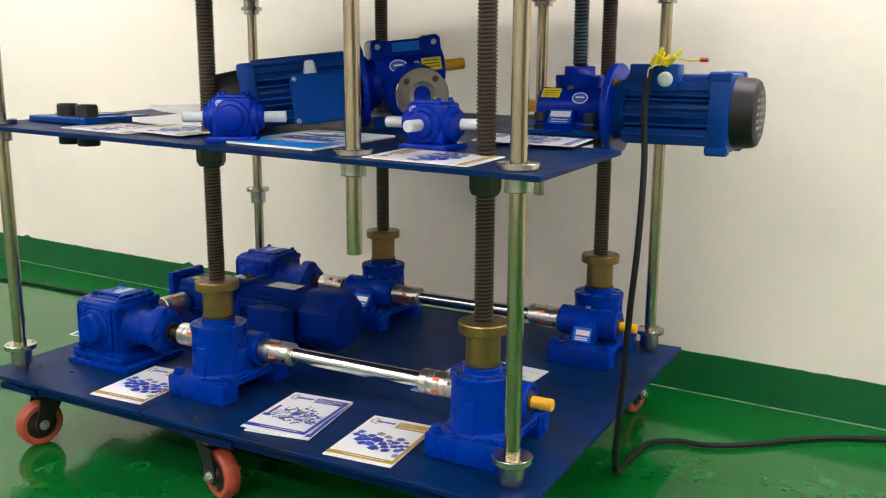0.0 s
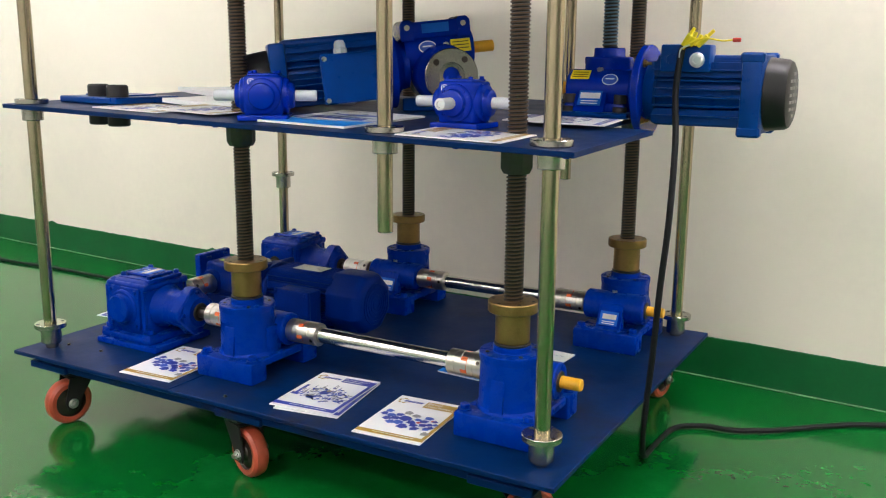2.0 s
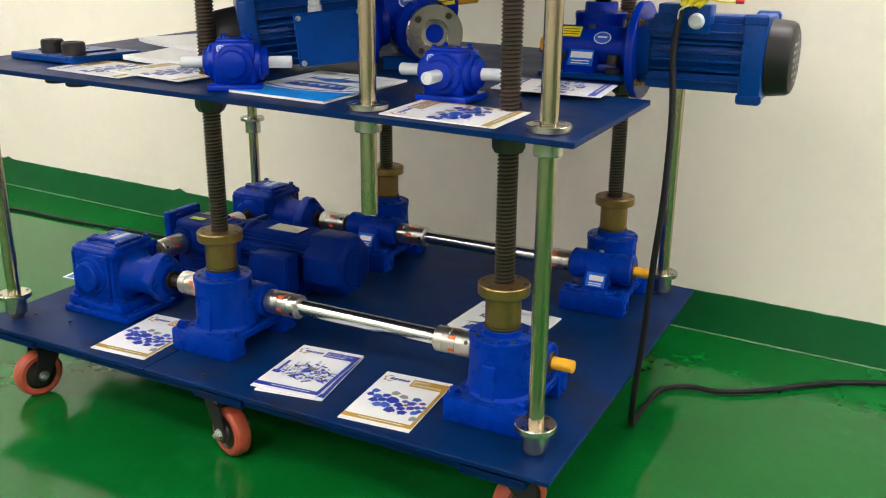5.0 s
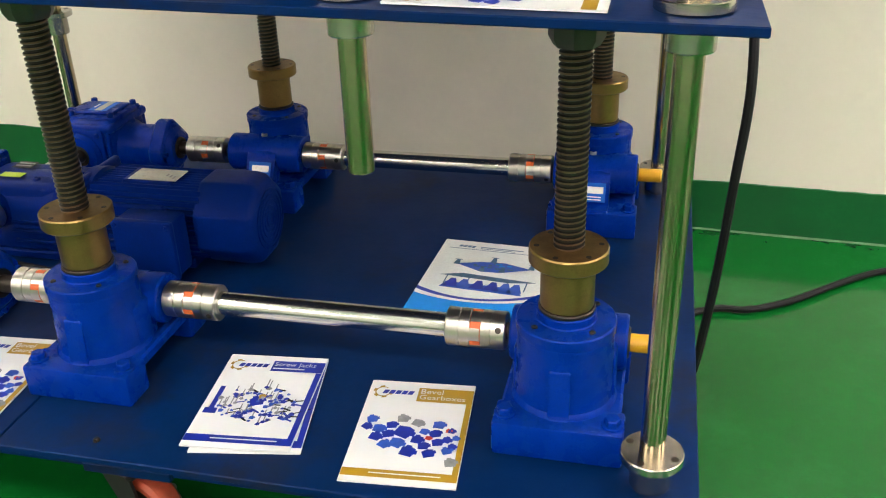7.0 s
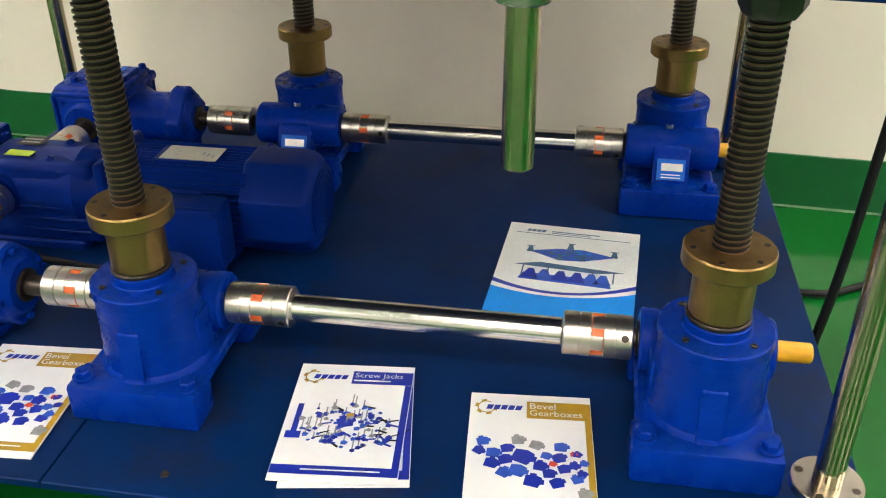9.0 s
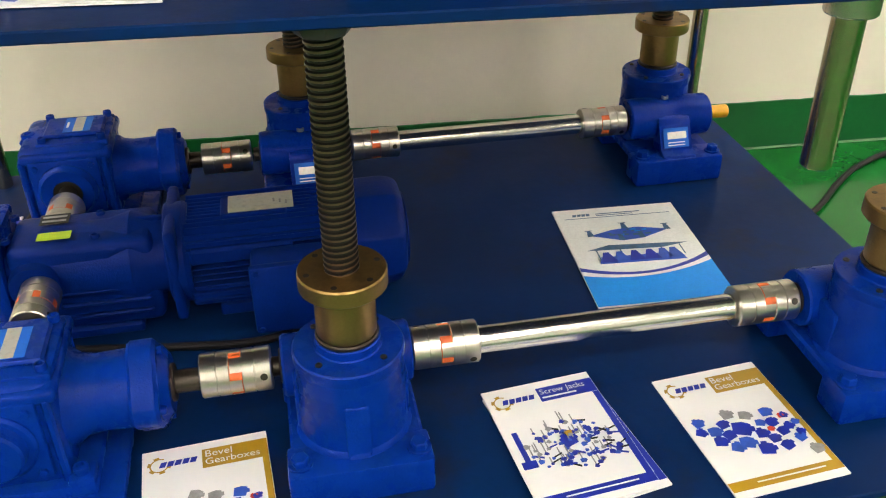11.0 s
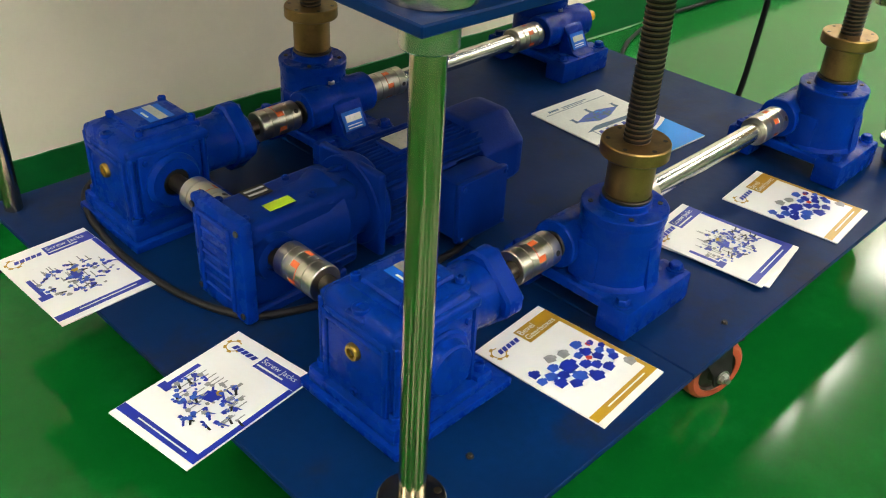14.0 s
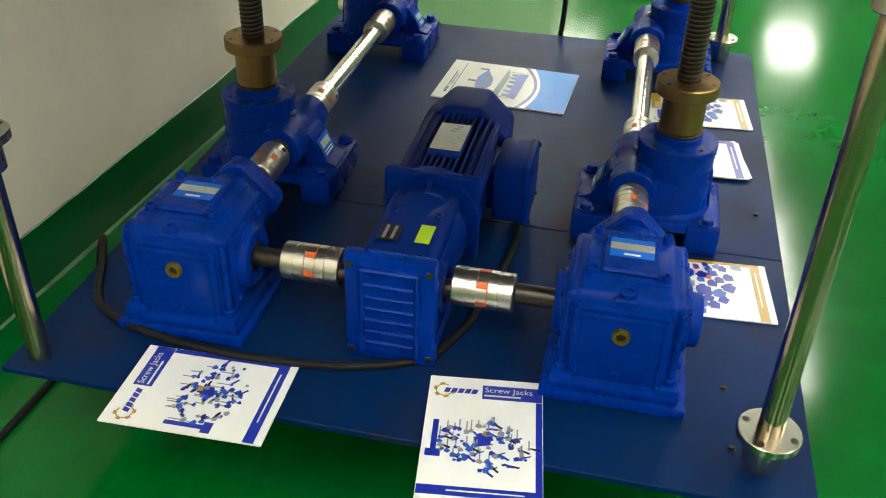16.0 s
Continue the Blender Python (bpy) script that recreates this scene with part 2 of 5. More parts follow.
def lettering(text, size, m, material, parent, name="lettering", label=""):
    cu = bpy.data.curves.new(name, "FONT")
    cu.body, cu.size, cu.resolution_u = text, size, 3
    tmp = new(name, cu)
    bpy.context.view_layer.update()
    me = bpy.data.meshes.new_from_object(tmp.evaluated_get(bpy.context.evaluated_depsgraph_get()))
    bpy.data.objects.remove(tmp)
    me.materials.clear()
    me.materials.append(material)
    ob = new(name, me)
    ob.parent = parent
    ob.matrix_basis = m
    return tagged(ob, label) if label else ob


def bolt(bm, m, r=0.008, h=0.007, socket=True):
    """A socket-head or hex bolt standing on the local xy plane."""
    if socket:
        lathe(bm, [(0, 0), (r, 0), (r, h * 0.85), (r * 0.88, h), (r * 0.55, h), (r * 0.5, h * 0.55), (0, h * 0.55)], m, 14)
    else:
        ring(bm, r * 0.6, r * 1.35, 0, h * 0.25, m, 14, 0.0004)
        lathe(bm, [(0, 0), (r, 0), (r, h * 0.85), (r * 0.85, h), (0, h)], m, 6)


# ---- room ----
def wall_y(x):
    return 1.695 - 0.058 * x


TURN = math.degrees(math.atan(-0.058))
SKIRT_H = 0.165
X0, X1, Y0 = -8.0, 11.0, -6.0


def build_room():
    bm = bmesh.new()
    box(bm, ((X0 + X1) / 2, -1.5, -0.05), (X1 - X0 + 1, 10, 0.1), 0)
    solid("floor", bm, FLOOR, "glossy green epoxy floor, scuffed and worn", "floor", kind="structure", smooth=False)
    long = X1 - X0 + 1.2
    m = pose((X0 + X1) / 2, wall_y((X0 + X1) / 2), 0, 0, 0, TURN)
    bm = bmesh.new()
    box(bm, (0, 0.1, CEILING / 2), (long, 0.2, CEILING), 0)
    solid("wall_north", bm, WALL, "cream painted plaster wall with faint smudges", "wall", kind="structure", m=m, smooth=False)
    # painted skirting band with an uneven upper edge
    bm = bmesh.new()
    n = 420
    rng = random.Random(4)
    lo, mid, hi = [], [], []
    for i in range(n + 1):
        x = -long / 2 + long * i / n
        w = 0.002 * noise.noise((x * 6, 0, 0)) + 0.0015 * rng.uniform(-1, 1)
        chip = 0.016 if rng.random() < 0.006 else 0
        lo.append(bm.verts.new((x, -0.004, 0)))
        mid.append(bm.verts.new((x, -0.004, SKIRT_H + w + chip)))
        hi.append(bm.verts.new((x, 0.0, SKIRT_H + w + 0.002 + chip)))
    for i in range(n):
        bm.faces.new((lo[i], lo[i + 1], mid[i + 1], mid[i]))
        bm.faces.new((mid[i], mid[i + 1], hi[i + 1], hi[i]))
    solid("baseboard", bm, SKIRT, "dark green painted skirting band along the wall", "baseboard", kind="structure", m=m)
    # worn edge line where floor coating meets the wall
    bm = bmesh.new()
    a, b = [], []
    for i in range(n + 1):
        x = -long / 2 + long * i / n
        w = 0.006 * noise.noise((x * 3, 5, 0))
        a.append(bm.verts.new((x, -0.005, 0.003)))
        b.append(bm.verts.new((x, -0.017 + w, 0.001)))
    for i in range(n):
        bm.faces.new((b[i], b[i + 1], a[i + 1], a[i]))
    solid("trim", bm, SEAM, "pale worn floor edge along the skirting", "trim", kind="structure", m=m)
    # unseen walls added to close the room and bounce light back
    for name, c, s in (("wall_west", (X0 - 0.1, -1.5, CEILING / 2), (0.2, 10, CEILING)),
                       ("wall_east", (X1 + 0.1, -1.5, CEILING / 2), (0.2, 10, CEILING)),
                       ("wall_south", ((X0 + X1) / 2, Y0 - 0.1, CEILING / 2), (X1 - X0, 0.2, CEILING))):
        bm = bmesh.new()
        box(bm, c, s, 0)
        solid(name, bm, HALL, "plain pale wall out of view, closes the hall and bounces light", "wall", kind="structure", smooth=False)
    bm = bmesh.new()
    box(bm, ((X0 + X1) / 2, -1.5, CEILING + 0.05), (X1 - X0 + 1, 10, 0.1), 0)
    solid("ceiling", bm, CEIL, "plain white ceiling with recessed light panels", "ceiling", kind="structure", smooth=False)


def ceiling_lamp(m):
    t = thing("ceiling_light", m, "white framed flat ceiling light panel, out of view, some added as fill", "ceiling light", "ceiling light panels")
    bm = bmesh.new()
    for sx, sy, w, d in ((0, 0.29, 1.2, 0.02), (0, -0.29, 1.2, 0.02), (0.59, 0, 0.02, 0.56), (-0.59, 0, 0.02, 0.56)):
        box(bm, (sx, sy, -0.012), (w, d, 0.024), 0.002)
    part("frame", bm, FRAME_AL, t)
    bm = bmesh.new()
    box(bm, (0, 0, -0.008), (1.16, 0.56, 0.008), 0)
    part("diffuser", bm, GLOW, t)
    return t


build_room()
# panels beyond x 2.5 match floor reflections; the others are unseen, added as fill
LAMPS = [(x, -1.6) for x in (-5.6, -3.0, -0.4, 8.9)] + [(5.2, -0.77), (3.8, -0.85), (2.6, -0.89)] + [(x, y) for y in (-3.2, -4.8) for x in (-5.6, -3.0, -0.4, 2.3)] + [(-5.6, 1.0), (-3.6, 0.9), (0.5, 1.12), (2.9, 1.12), (5.2, 1.1), (7.6, 1.1)]
first_lamp = ceiling_lamp(pose(*LAMPS[0], CEILING))
for lx, ly in LAMPS[1:]:
    copy_thing(first_lamp, pose(lx, ly, CEILING))

# ---- trolley ----
H = 0.25        # top of the lower deck
DECK_T = 0.014
SHAFT_Z = 0.382
FRONT, BACK = 0.36, 1.184     # the two lines of shafts


def plate(bm, x0, x1, y0, y1, z0, z1, bev=0.003):
    box(bm, ((x0 + x1) / 2, (y0 + y1) / 2, (z0 + z1) / 2), (x1 - x0, y1 - y0, z1 - z0), bev)


def castor(parent, x, y, turn):
    """Swivel castor with a trailing red wheel; x, y: the swivel."""
    m = pose(x, y, 0, 0, 0, turn)
    r, trail = 0.078, 0.045
    bm = bmesh.new()
    box(bm, (0, 0, 0.189), (0.13, 0.11, 0.008), 0.002, m)
    drum(bm, 0.045, 0.168, 0.185, m, 24)
    box(bm, (0.008, 0, 0.165), (0.085, 0.078, 0.008), 0.003, m)
    for s in (-1, 1):
        prism(bm, [(-0.035, 0.168), (0.05, 0.168), (trail + 0.026, 0.082), (trail + 0.018, 0.055), (trail - 0.018, 0.055), (trail - 0.028, 0.088)],
              -0.003, 0.003, m @ at(0, s * 0.038, 0) @ Matrix.Rotation(radians(90), 4, "X"))
    fork = part("castor", bm, BLACK, parent, "dark steel swivel castor fork")
    w = m @ at(trail, 0, r) @ TO_Y
    bm = bmesh.new()
    lathe(bm, [(0.052, -0.024), (r - 0.012, -0.025), (r - 0.003, -0.018), (r, -0.006), (r, 0.006), (r - 0.003, 0.018), (r - 0.012, 0.025), (0.052, 0.024), (0.052, -0.024)], w, 40)
    part("tyre", bm, PU, fork, "worn red polyurethane tyre")
    bm = bmesh.new()
    lathe(bm, [(0, -0.02), (0.02, -0.03), (0.026, -0.022), (0.048, -0.016), (0.0525, -0.022), (0.0525, 0.022), (0.048, 0.016), (0.026, 0.022), (0.02, 0.03), (0, 0.02)], w, 32)
    part("rim", bm, DARK, fork)
    for s in (-1, 1):
        bm = bmesh.new()
        f = w @ (I4 if s > 0 else Matrix.Rotation(radians(180), 4, "X"))
        bolt(bm, f @ at(0, 0, 0.041), 0.013, 0.012, False)
        lathe(bm, [(0, 0.053), (0.007, 0.053), (0.007, 0.060), (0, 0.062)], f, 12)
        part("axle_bolt", bm, ZINC, fork)


def build_trolley():
    t = thing("trolley", pose(0, 0, 0), "blue painted steel platform trolley on red castors", "trolley")
    seam = -1.275
    for x0, x1 in ((-2.012, seam - 0.0012), (seam + 0.0012, -0.002)):
        bm = bmesh.new()
        plate(bm, x0, x1, 0.008, 1.468, H - DECK_T, H, 0.002)
        part("deck_plate", bm, DECK, t)
    for y in (0.09, 0.75, 1.39):
        bm = bmesh.new()
        plate(bm, -1.93, -0.07, y - 0.05, y + 0.05, 0.197, H - DECK_T - 0.0005, 0.003)
        part("cross_beam", bm, DECK, t)
    for x in (-1.87, -1.02, -0.16):
        bm = bmesh.new()
        plate(bm, x - 0.09, x + 0.09, 0.03, 0.18, 0.193, 0.216, 0.003)
        part("castor_mount", bm, DECK, t)
    for x, y, turn in ((-1.827, 0.122, -104), (-1.065, 0.10, -18), (-0.16, 0.13, 60), (-1.80, 1.26, 20), (-1.0, 1.36, 20), (-0.16, 1.33, 80)):
        castor(t, x, y, turn)


build_trolley()

# ---- upper platforms ----


def shelf_z(x, y):
    return 1.050 + 0.02 * (y - 0.12) - 0.021 * (x + 0.085)


def build_shelf():
    t = thing("lifting_platform", I4, "blue painted steel lifting platform carried by four screws", "platform")
    bm = bmesh.new()
    poly = [(-2.0, 0.04), (0.004, 0.04), (0.004, 0.62), (-0.16, 0.62), (-0.16, 1.13), (0.0, 1.13), (0.0, 1.45), (-2.0, 1.45)]
    prism(bm, poly, -0.014, 0.0, I4, 0.002)
    for v in bm.verts:
        v.co.z += shelf_z(v.co.x, v.co.y)
    part("platform_plate", bm, DECK, t, smooth=False)
    for x, y in ((-1.12, 0.1), (-1.3, 0.2), (-0.04, 0.1), (-0.04, 0.3), (-0.33, 0.1), (-0.04, 0.52), (-1.26, 0.1)):
        bm = bmesh.new()
        bolt(bm, at(x, y, shelf_z(x, y) - 0.014) @ Matrix.Rotation(radians(180), 4, "X"), 0.009, 0.01, False)
        part("bolt_head", bm, BLUE, t)
    bm = bmesh.new()
    plate(bm, -2.0, 0.004, 0.04, 1.45, 1.56, 1.574, 0.002)
    solid("top_platform", bm, DECK, "upper blue steel platform above the guide rods", "platform", smooth=False)


build_shelf()


def flange_bush(bm, z, r=0.052, sleeve=0.052, inner=0.0212):
    """Round flange with four countersunk holes and a sleeve; z: top of the flange."""
    lathe(bm, [(inner, z), (inner + 0.011, z), (inner + 0.012, z), (r - 0.0015, z), (r, z - 0.0015), (r, z - 0.0145), (r - 0.0015, z - 0.016),
               (0.034, z - 0.016), (0.0335, z - 0.02), (0.0335, z - 0.016 - sleeve), (0.032, z - 0.018 - sleeve), (inner, z - 0.018 - sleeve), (inner, z)], I4, 40)


def bush_hole(bm, z, k):
    a = radians(45 + 90 * k + 20)
    drum(bm, 0.0062, z - 0.003, z + 0.0006, at(0.0405 * math.cos(a), 0.0405 * math.sin(a), 0), 14, 0.0002)


def guide_rod(x, y, z0, z1, base_bush=None, shelf=True, label="polished steel guide rod with flanged bushes"):
    t = thing("guide_rod", pose(x, y, 0), label, "guide rod", "guide rods")
    bm = bmesh.new()
    drum(bm, 0.0208, z0, z1, I4, 32, 0.002)
    part("rod", bm, ROD, t)

    def bush(z, name):
        bm = bmesh.new()
        flange_bush(bm, z)
        b = part(name, bm, STEEL, t, "turned steel flange bush")
        for k in range(4):
            bm = bmesh.new()
            bush_hole(bm, z, k)
            part("bolt_hole", bm, DARK, b)
    if base_bush:
        bush(base_bush, "base_bush")
    if shelf:
        bush(shelf_z(x, y) + 0.016, "platform_bush")
    bm = bmesh.new()
    drum(bm, 0.034, 1.495, 1.559, I4, 32)
    lathe(bm, [(0.021, 1.512), (0.045, 1.512), (0.047, 1.514), (0.047, 1.524), (0.045, 1.526), (0.021, 1.526)], I4, 32)
    part("top_bush", bm, STEEL, t)


TOP = 1.575
guide_rod(-0.085, 0.121, H, TOP, 0.331)
guide_rod(-1.93, 0.100, H, TOP, 0.338)
guide_rod(-0.101, 1.38, H, TOP, 0.331)
guide_rod(-1.970, 1.412, H, TOP, 0.722, label="polished steel guide rod with its lower bush slid up")
guide_rod(-0.550, 0.118, 0.797, TOP, None, label="short steel guide rod hanging free below the platform")
guide_rod(-0.560, 1.38, 0.797, TOP, None, label="short steel guide rod hanging free below the platform")


# ---- screw jacks ----
def thread(bm, r, pitch, z0, z1, m=I4, seg=20):
    """Trapezoidal screw thread; the second material paints shade onto root and flanks."""
    turns = int((z1 - z0) / pitch)
    d = pitch * 0.36
    prof = [(r - d, 0.0), (r - d, 0.34), (r, 0.50), (r, 0.84)]
    rows = []
    for i in range(turns * seg + 1):
        a = 2 * math.pi * i / seg
        rows.append([bm.verts.new(m @ Vector((pr * math.cos(a), pr * math.sin(a), z0 + pitch * (i / seg + ph)))) for pr, ph in prof])
    for i in range(len(rows) - 1):
        for k in range(3):
            fc = bm.faces.new((rows[i][k], rows[i + 1][k], rows[i + 1][k + 1], rows[i][k + 1]))
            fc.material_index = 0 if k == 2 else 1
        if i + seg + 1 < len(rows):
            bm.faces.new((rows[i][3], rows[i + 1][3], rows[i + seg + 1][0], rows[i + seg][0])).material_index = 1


def screw_jack(x, y, turn, cap=0, collar=True):
    """Worm screw jack; local origin on the screw axis at the deck, the worm on the -y side. cap: end of the worm with a yellow cover."""
    t = thing("screw_jack", pose(x, y, H, 0, 0, turn), "blue cast iron screw jack with bronze nut and tall spindle", "screw jack", "screw jacks at the corners")
    wy, wz = -0.084, SHAFT_Z - H
    # feet and bridging plate
    for cy, dy in ((0.083, 0.074), (-0.172, 0.076)):
        bm = bmesh.new()
        box(bm, (0, cy, 0.035), (0.23, dy, 0.07), 0.007, seg=2)
        part("foot", bm, BLUE, t)
    bm = bmesh.new()
    box(bm, (0, -0.045, 0.056), (0.215, 0.2, 0.026), 0.005)
    part("bridge_plate", bm, BLUE, t)
    # barrel with cover ring
    bm = bmesh.new()
    lathe(bm, [(0, 0.05), (0.096, 0.068), (0.0935, 0.075), (0.0895, 0.08), (0.0885, 0.09), (0.0855, 0.195), (0.086, 0.2), (0.0865, 0.206), (0.0855, 0.208)], I4, 44)
    part("barrel", bm, BLUE, t)
    bm = bmesh.new()
    lathe(bm, [(0.06, 0.207), (0.0875, 0.2075), (0.0885, 0.211), (0.0885, 0.226), (0.086, 0.2285), (0.054, 0.2285), (0.052, 0.231), (0.052, 0.244), (0.05, 0.246), (0.03, 0.246)], I4, 48)
    part("top_cover", bm, BLUE, t)
    # worm housing and neck
    bm = bmesh.new()
    lathe(bm, [(0, -0.108), (0.05, -0.108), (0.053, -0.104), (0.053, -0.03), (0.05, -0.02), (0.05, 0.02), (0.053, 0.03), (0.053, 0.104), (0.05, 0.108), (0, 0.108)], at(0, wy, wz) @ TO_X, 32)
    part("worm_housing", bm, BLUE, t)
    bm = bmesh.new()
    box(bm, (0, -0.05, wz - 0.005), (0.15, 0.09, 0.11), 0.012, seg=2)
    part("neck", bm, BLUE, t)
    bm = bmesh.new()
    prism(bm, [(0.07, 0.066), (0.100, 0.066), (0.0915, 0.075), (0.0885, 0.165), (0.07, 0.175)], -0.019, 0.019,
          Matrix(((0, 0, 1, 0), (1, 0, 0, 0), (0, 1, 0, 0), (0, 0, 0, 1))), 0.003)
    part("rib", bm, BLUE, t)
    for sx in (-1, 1):
        bm = bmesh.new()
        box(bm, (sx * 0.082, -0.02, 0.115), (0.02, 0.07, 0.09), 0.008, seg=2)
        part("side_web", bm, BLUE, t)
    # sloped label block in front of the worm
    bm = bmesh.new()
    prism(bm, [(-0.205, 0.066), (-0.125, 0.066), (-0.1, 0.165), (-0.139, 0.150), (-0.146, 0.135), (-0.175, 0.078), (-0.205, 0.074)], -0.042, 0.042,
          Matrix(((0, 0, 1, 0), (1, 0, 0, 0), (0, 1, 0, 0), (0, 0, 0, 1))), 0.003)
    part("label_block", bm, BLUE, t)
    slope = at(0, -0.1625, 0.107) @ Matrix.Rotation(radians(63), 4, "X")
    bm = bmesh.new()
    box(bm, (0, 0, 0.002), (0.066, 0.05, 0.001), 0, slope)
    lab = part("maker_label", bm, LABEL_BLUE, t, "small blue and silver label")
    bm = bmesh.new()
    box(bm, (0.002, 0.006, 0.003), (0.05, 0.018, 0.0008), 0, slope)
    part("silver_strip", bm, PLATE_AL, lab)
    for k in (0, 1):
        bm = bmesh.new()
        box(bm, (0, -0.012 - 0.007 * k, 0.003), (0.045, 0.0025, 0.0008), 0, slope)
        part("text_bar", bm, INK_WHITE, lab)
    for sx, sy in ((-1, 0.09), (1, 0.09), (-1, -0.182), (1, -0.182)):
        bm = bmesh.new()
        bolt(bm, at(sx * 0.094, sy, 0.07), 0.0145, 0.017, False)
        part("foot_bolt", bm, BLUE, t)
    for k in range(4):
        a = radians(45 + 90 * k)
        bm = bmesh.new()
        bolt(bm, at(0.07 * math.cos(a), 0.07 * math.sin(a), 0.2285), 0.0055, 0.003)
        part("cover_screw", bm, DARK, t)
    bm = bmesh.new()
    bolt(bm, at(-0.008, wy - 0.002, wz + 0.0515), 0.009, 0.008)
    part("filler_plug", bm, ZINC, t)
    # worm shaft ends
    bm = bmesh.new()
    drum(bm, 0.03, 0.106, 0.112, at(0, wy, wz) @ TO_X, 28)
    part("shaft_seal", bm, DARK, t)
    bm = bmesh.new()
    drum(bm, 0.03, -0.112, -0.106, at(0, wy, wz) @ TO_X, 28)
    part("shaft_seal", bm, DARK, t)
    bm = bmesh.new()
    drum(bm, 0.017, -0.125, 0.125, at(0, wy, wz) @ TO_X, 24)
    part("worm_shaft", bm, DARK, t)
    if cap:
        bm = bmesh.new()
        a, b = sorted((cap * 0.11, cap * 0.172))
        drum(bm, 0.0175, a, b, at(0, wy, wz) @ TO_X, 24, 0.003)
        part("shaft_cap", bm, YELLOW, t, "yellow plastic cap on the free shaft end")
    # bronze nut
    bm = bmesh.new()
    # dark disc in place of the shaded gap below the nut
    drum(bm, 0.05, 0.246, 0.254, I4, 36)
    part("nut_gap_shade", bm, DARK, t)
    bm = bmesh.new()
    lathe(bm, [(0.03, 0.254), (0.045, 0.254), (0.047, 0.257), (0.047, 0.335), (0.049, 0.338), (0.065, 0.338), (0.068, 0.341), (0.068, 0.365), (0.066, 0.368), (0.026, 0.368), (0.026, 0.254)], I4, 44)
    nut = part("travelling_nut", bm, BRASS, t, "aged bronze flanged nut")
    for k in range(6):
        bm = bmesh.new()
        a = radians(60 * k + 12)
        drum(bm, 0.0048, 0.360, 0.3686, at(0.055 * math.cos(a), 0.055 * math.sin(a), 0), 12, 0.0002)
        part("nut_hole", bm, DARK, nut)
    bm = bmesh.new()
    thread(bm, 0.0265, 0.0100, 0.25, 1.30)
    part("spindle", bm, [SCREW, GROOVE_SHADE], t, "brown oiled trapezoidal screw spindle")
    if collar:
        zs = shelf_z(x, y) - H - 0.0145
        bm = bmesh.new()
        lathe(bm, [(0.027, zs - 0.084), (0.036, zs - 0.084), (0.044, zs - 0.070), (0.0445, zs), (0.027, zs)], I4, 8)
        part("platform_collar", bm, COLLAR, t, "blackened steel collar under the platform")
    return t


screw_jack(-0.264, 1.265, 0, cap=1)
screw_jack(-1.197, 1.269, 0)
screw_jack(-0.247, 0.277, 180, cap=-1)
screw_jack(-1.185, 0.276, 180)


# ---- shafts and couplings ----
def coupling(m):
    """Jaw coupling along the local z axis, centred."""
    t = thing("shaft_coupling", m, "silver jaw coupling with an orange rubber spider", "coupling", "jaw couplings")
    L, r, gap = 0.058, 0.0375, 0.0105
    for s in (-1, 1):
        f = I4 if s > 0 else Matrix.Rotation(radians(180), 4, "X") @ Matrix.Rotation(radians(60), 4, "Z")
        bm = bmesh.new()
        lathe(bm, [(0.018, gap), (r - 0.001, gap), (r, gap + 0.001), (r, 0.029), (r - 0.0018, 0.0295), (r - 0.0018, 0.0315), (r, 0.032), (r, L - 0.002), (r - 0.002, L), (0.018, L), (0.018, gap)], f, 40)
        for k in range(3):
            sector(bm, 0.02, r, -gap + 0.0015, gap + 0.0005, 120 * k - 20, 120 * k + 20, f)
        hub = part("hub", bm, COUPLING, t)
        bm = bmesh.new()
        drum(bm, 0.0062, r - 0.004, r + 0.0005, f @ at(0, 0, 0.045) @ Matrix.Rotation(radians(40), 4, "Z") @ TO_X, 14, 0.0003)
        part("set_screw", bm, DARK, hub)
    bm = bmesh.new()
    ring(bm, 0.016, r - 0.0005, -gap + 0.0005, gap - 0.0005, I4, 40, 0.0005)
    part("spider", bm, ORANGE, t, "orange rubber spider")
    return t


def along_x(x, y, z, spin=0):
    return at(x, y, z) @ TO_X @ Matrix.Rotation(radians(spin), 4, "Z")


def along_y(x, y, z, spin=0):
    return at(x, y, z) @ TO_Y @ Matrix.Rotation(radians(spin), 4, "Z")


first = coupling(along_x(-0.423, FRONT, SHAFT_Z, 200))
for m in (along_x(-1.016, FRONT, SHAFT_Z, 250), along_x(-1.368, FRONT, SHAFT_Z, 215), along_x(-0.437, BACK, SHAFT_Z, 260), along_x(-1.026, BACK, SHAFT_Z, 225),
          along_x(-1.385, BACK, SHAFT_Z, 190), along_y(-1.728, 0.946, SHAFT_Z + 0.002, 30), along_y(-1.728, 0.612, SHAFT_Z + 0.002, 75)):
    copy_thing(first, m)
for y in (FRONT, BACK):
    bm = bmesh.new()
    drum(bm, 0.0245, -0.972, -0.482, at(0, y, SHAFT_Z) @ TO_X, 40, 0.002)
    solid("line_shaft", bm, CHROME, "bright ground steel shaft between two couplings", "shaft", "line shafts")


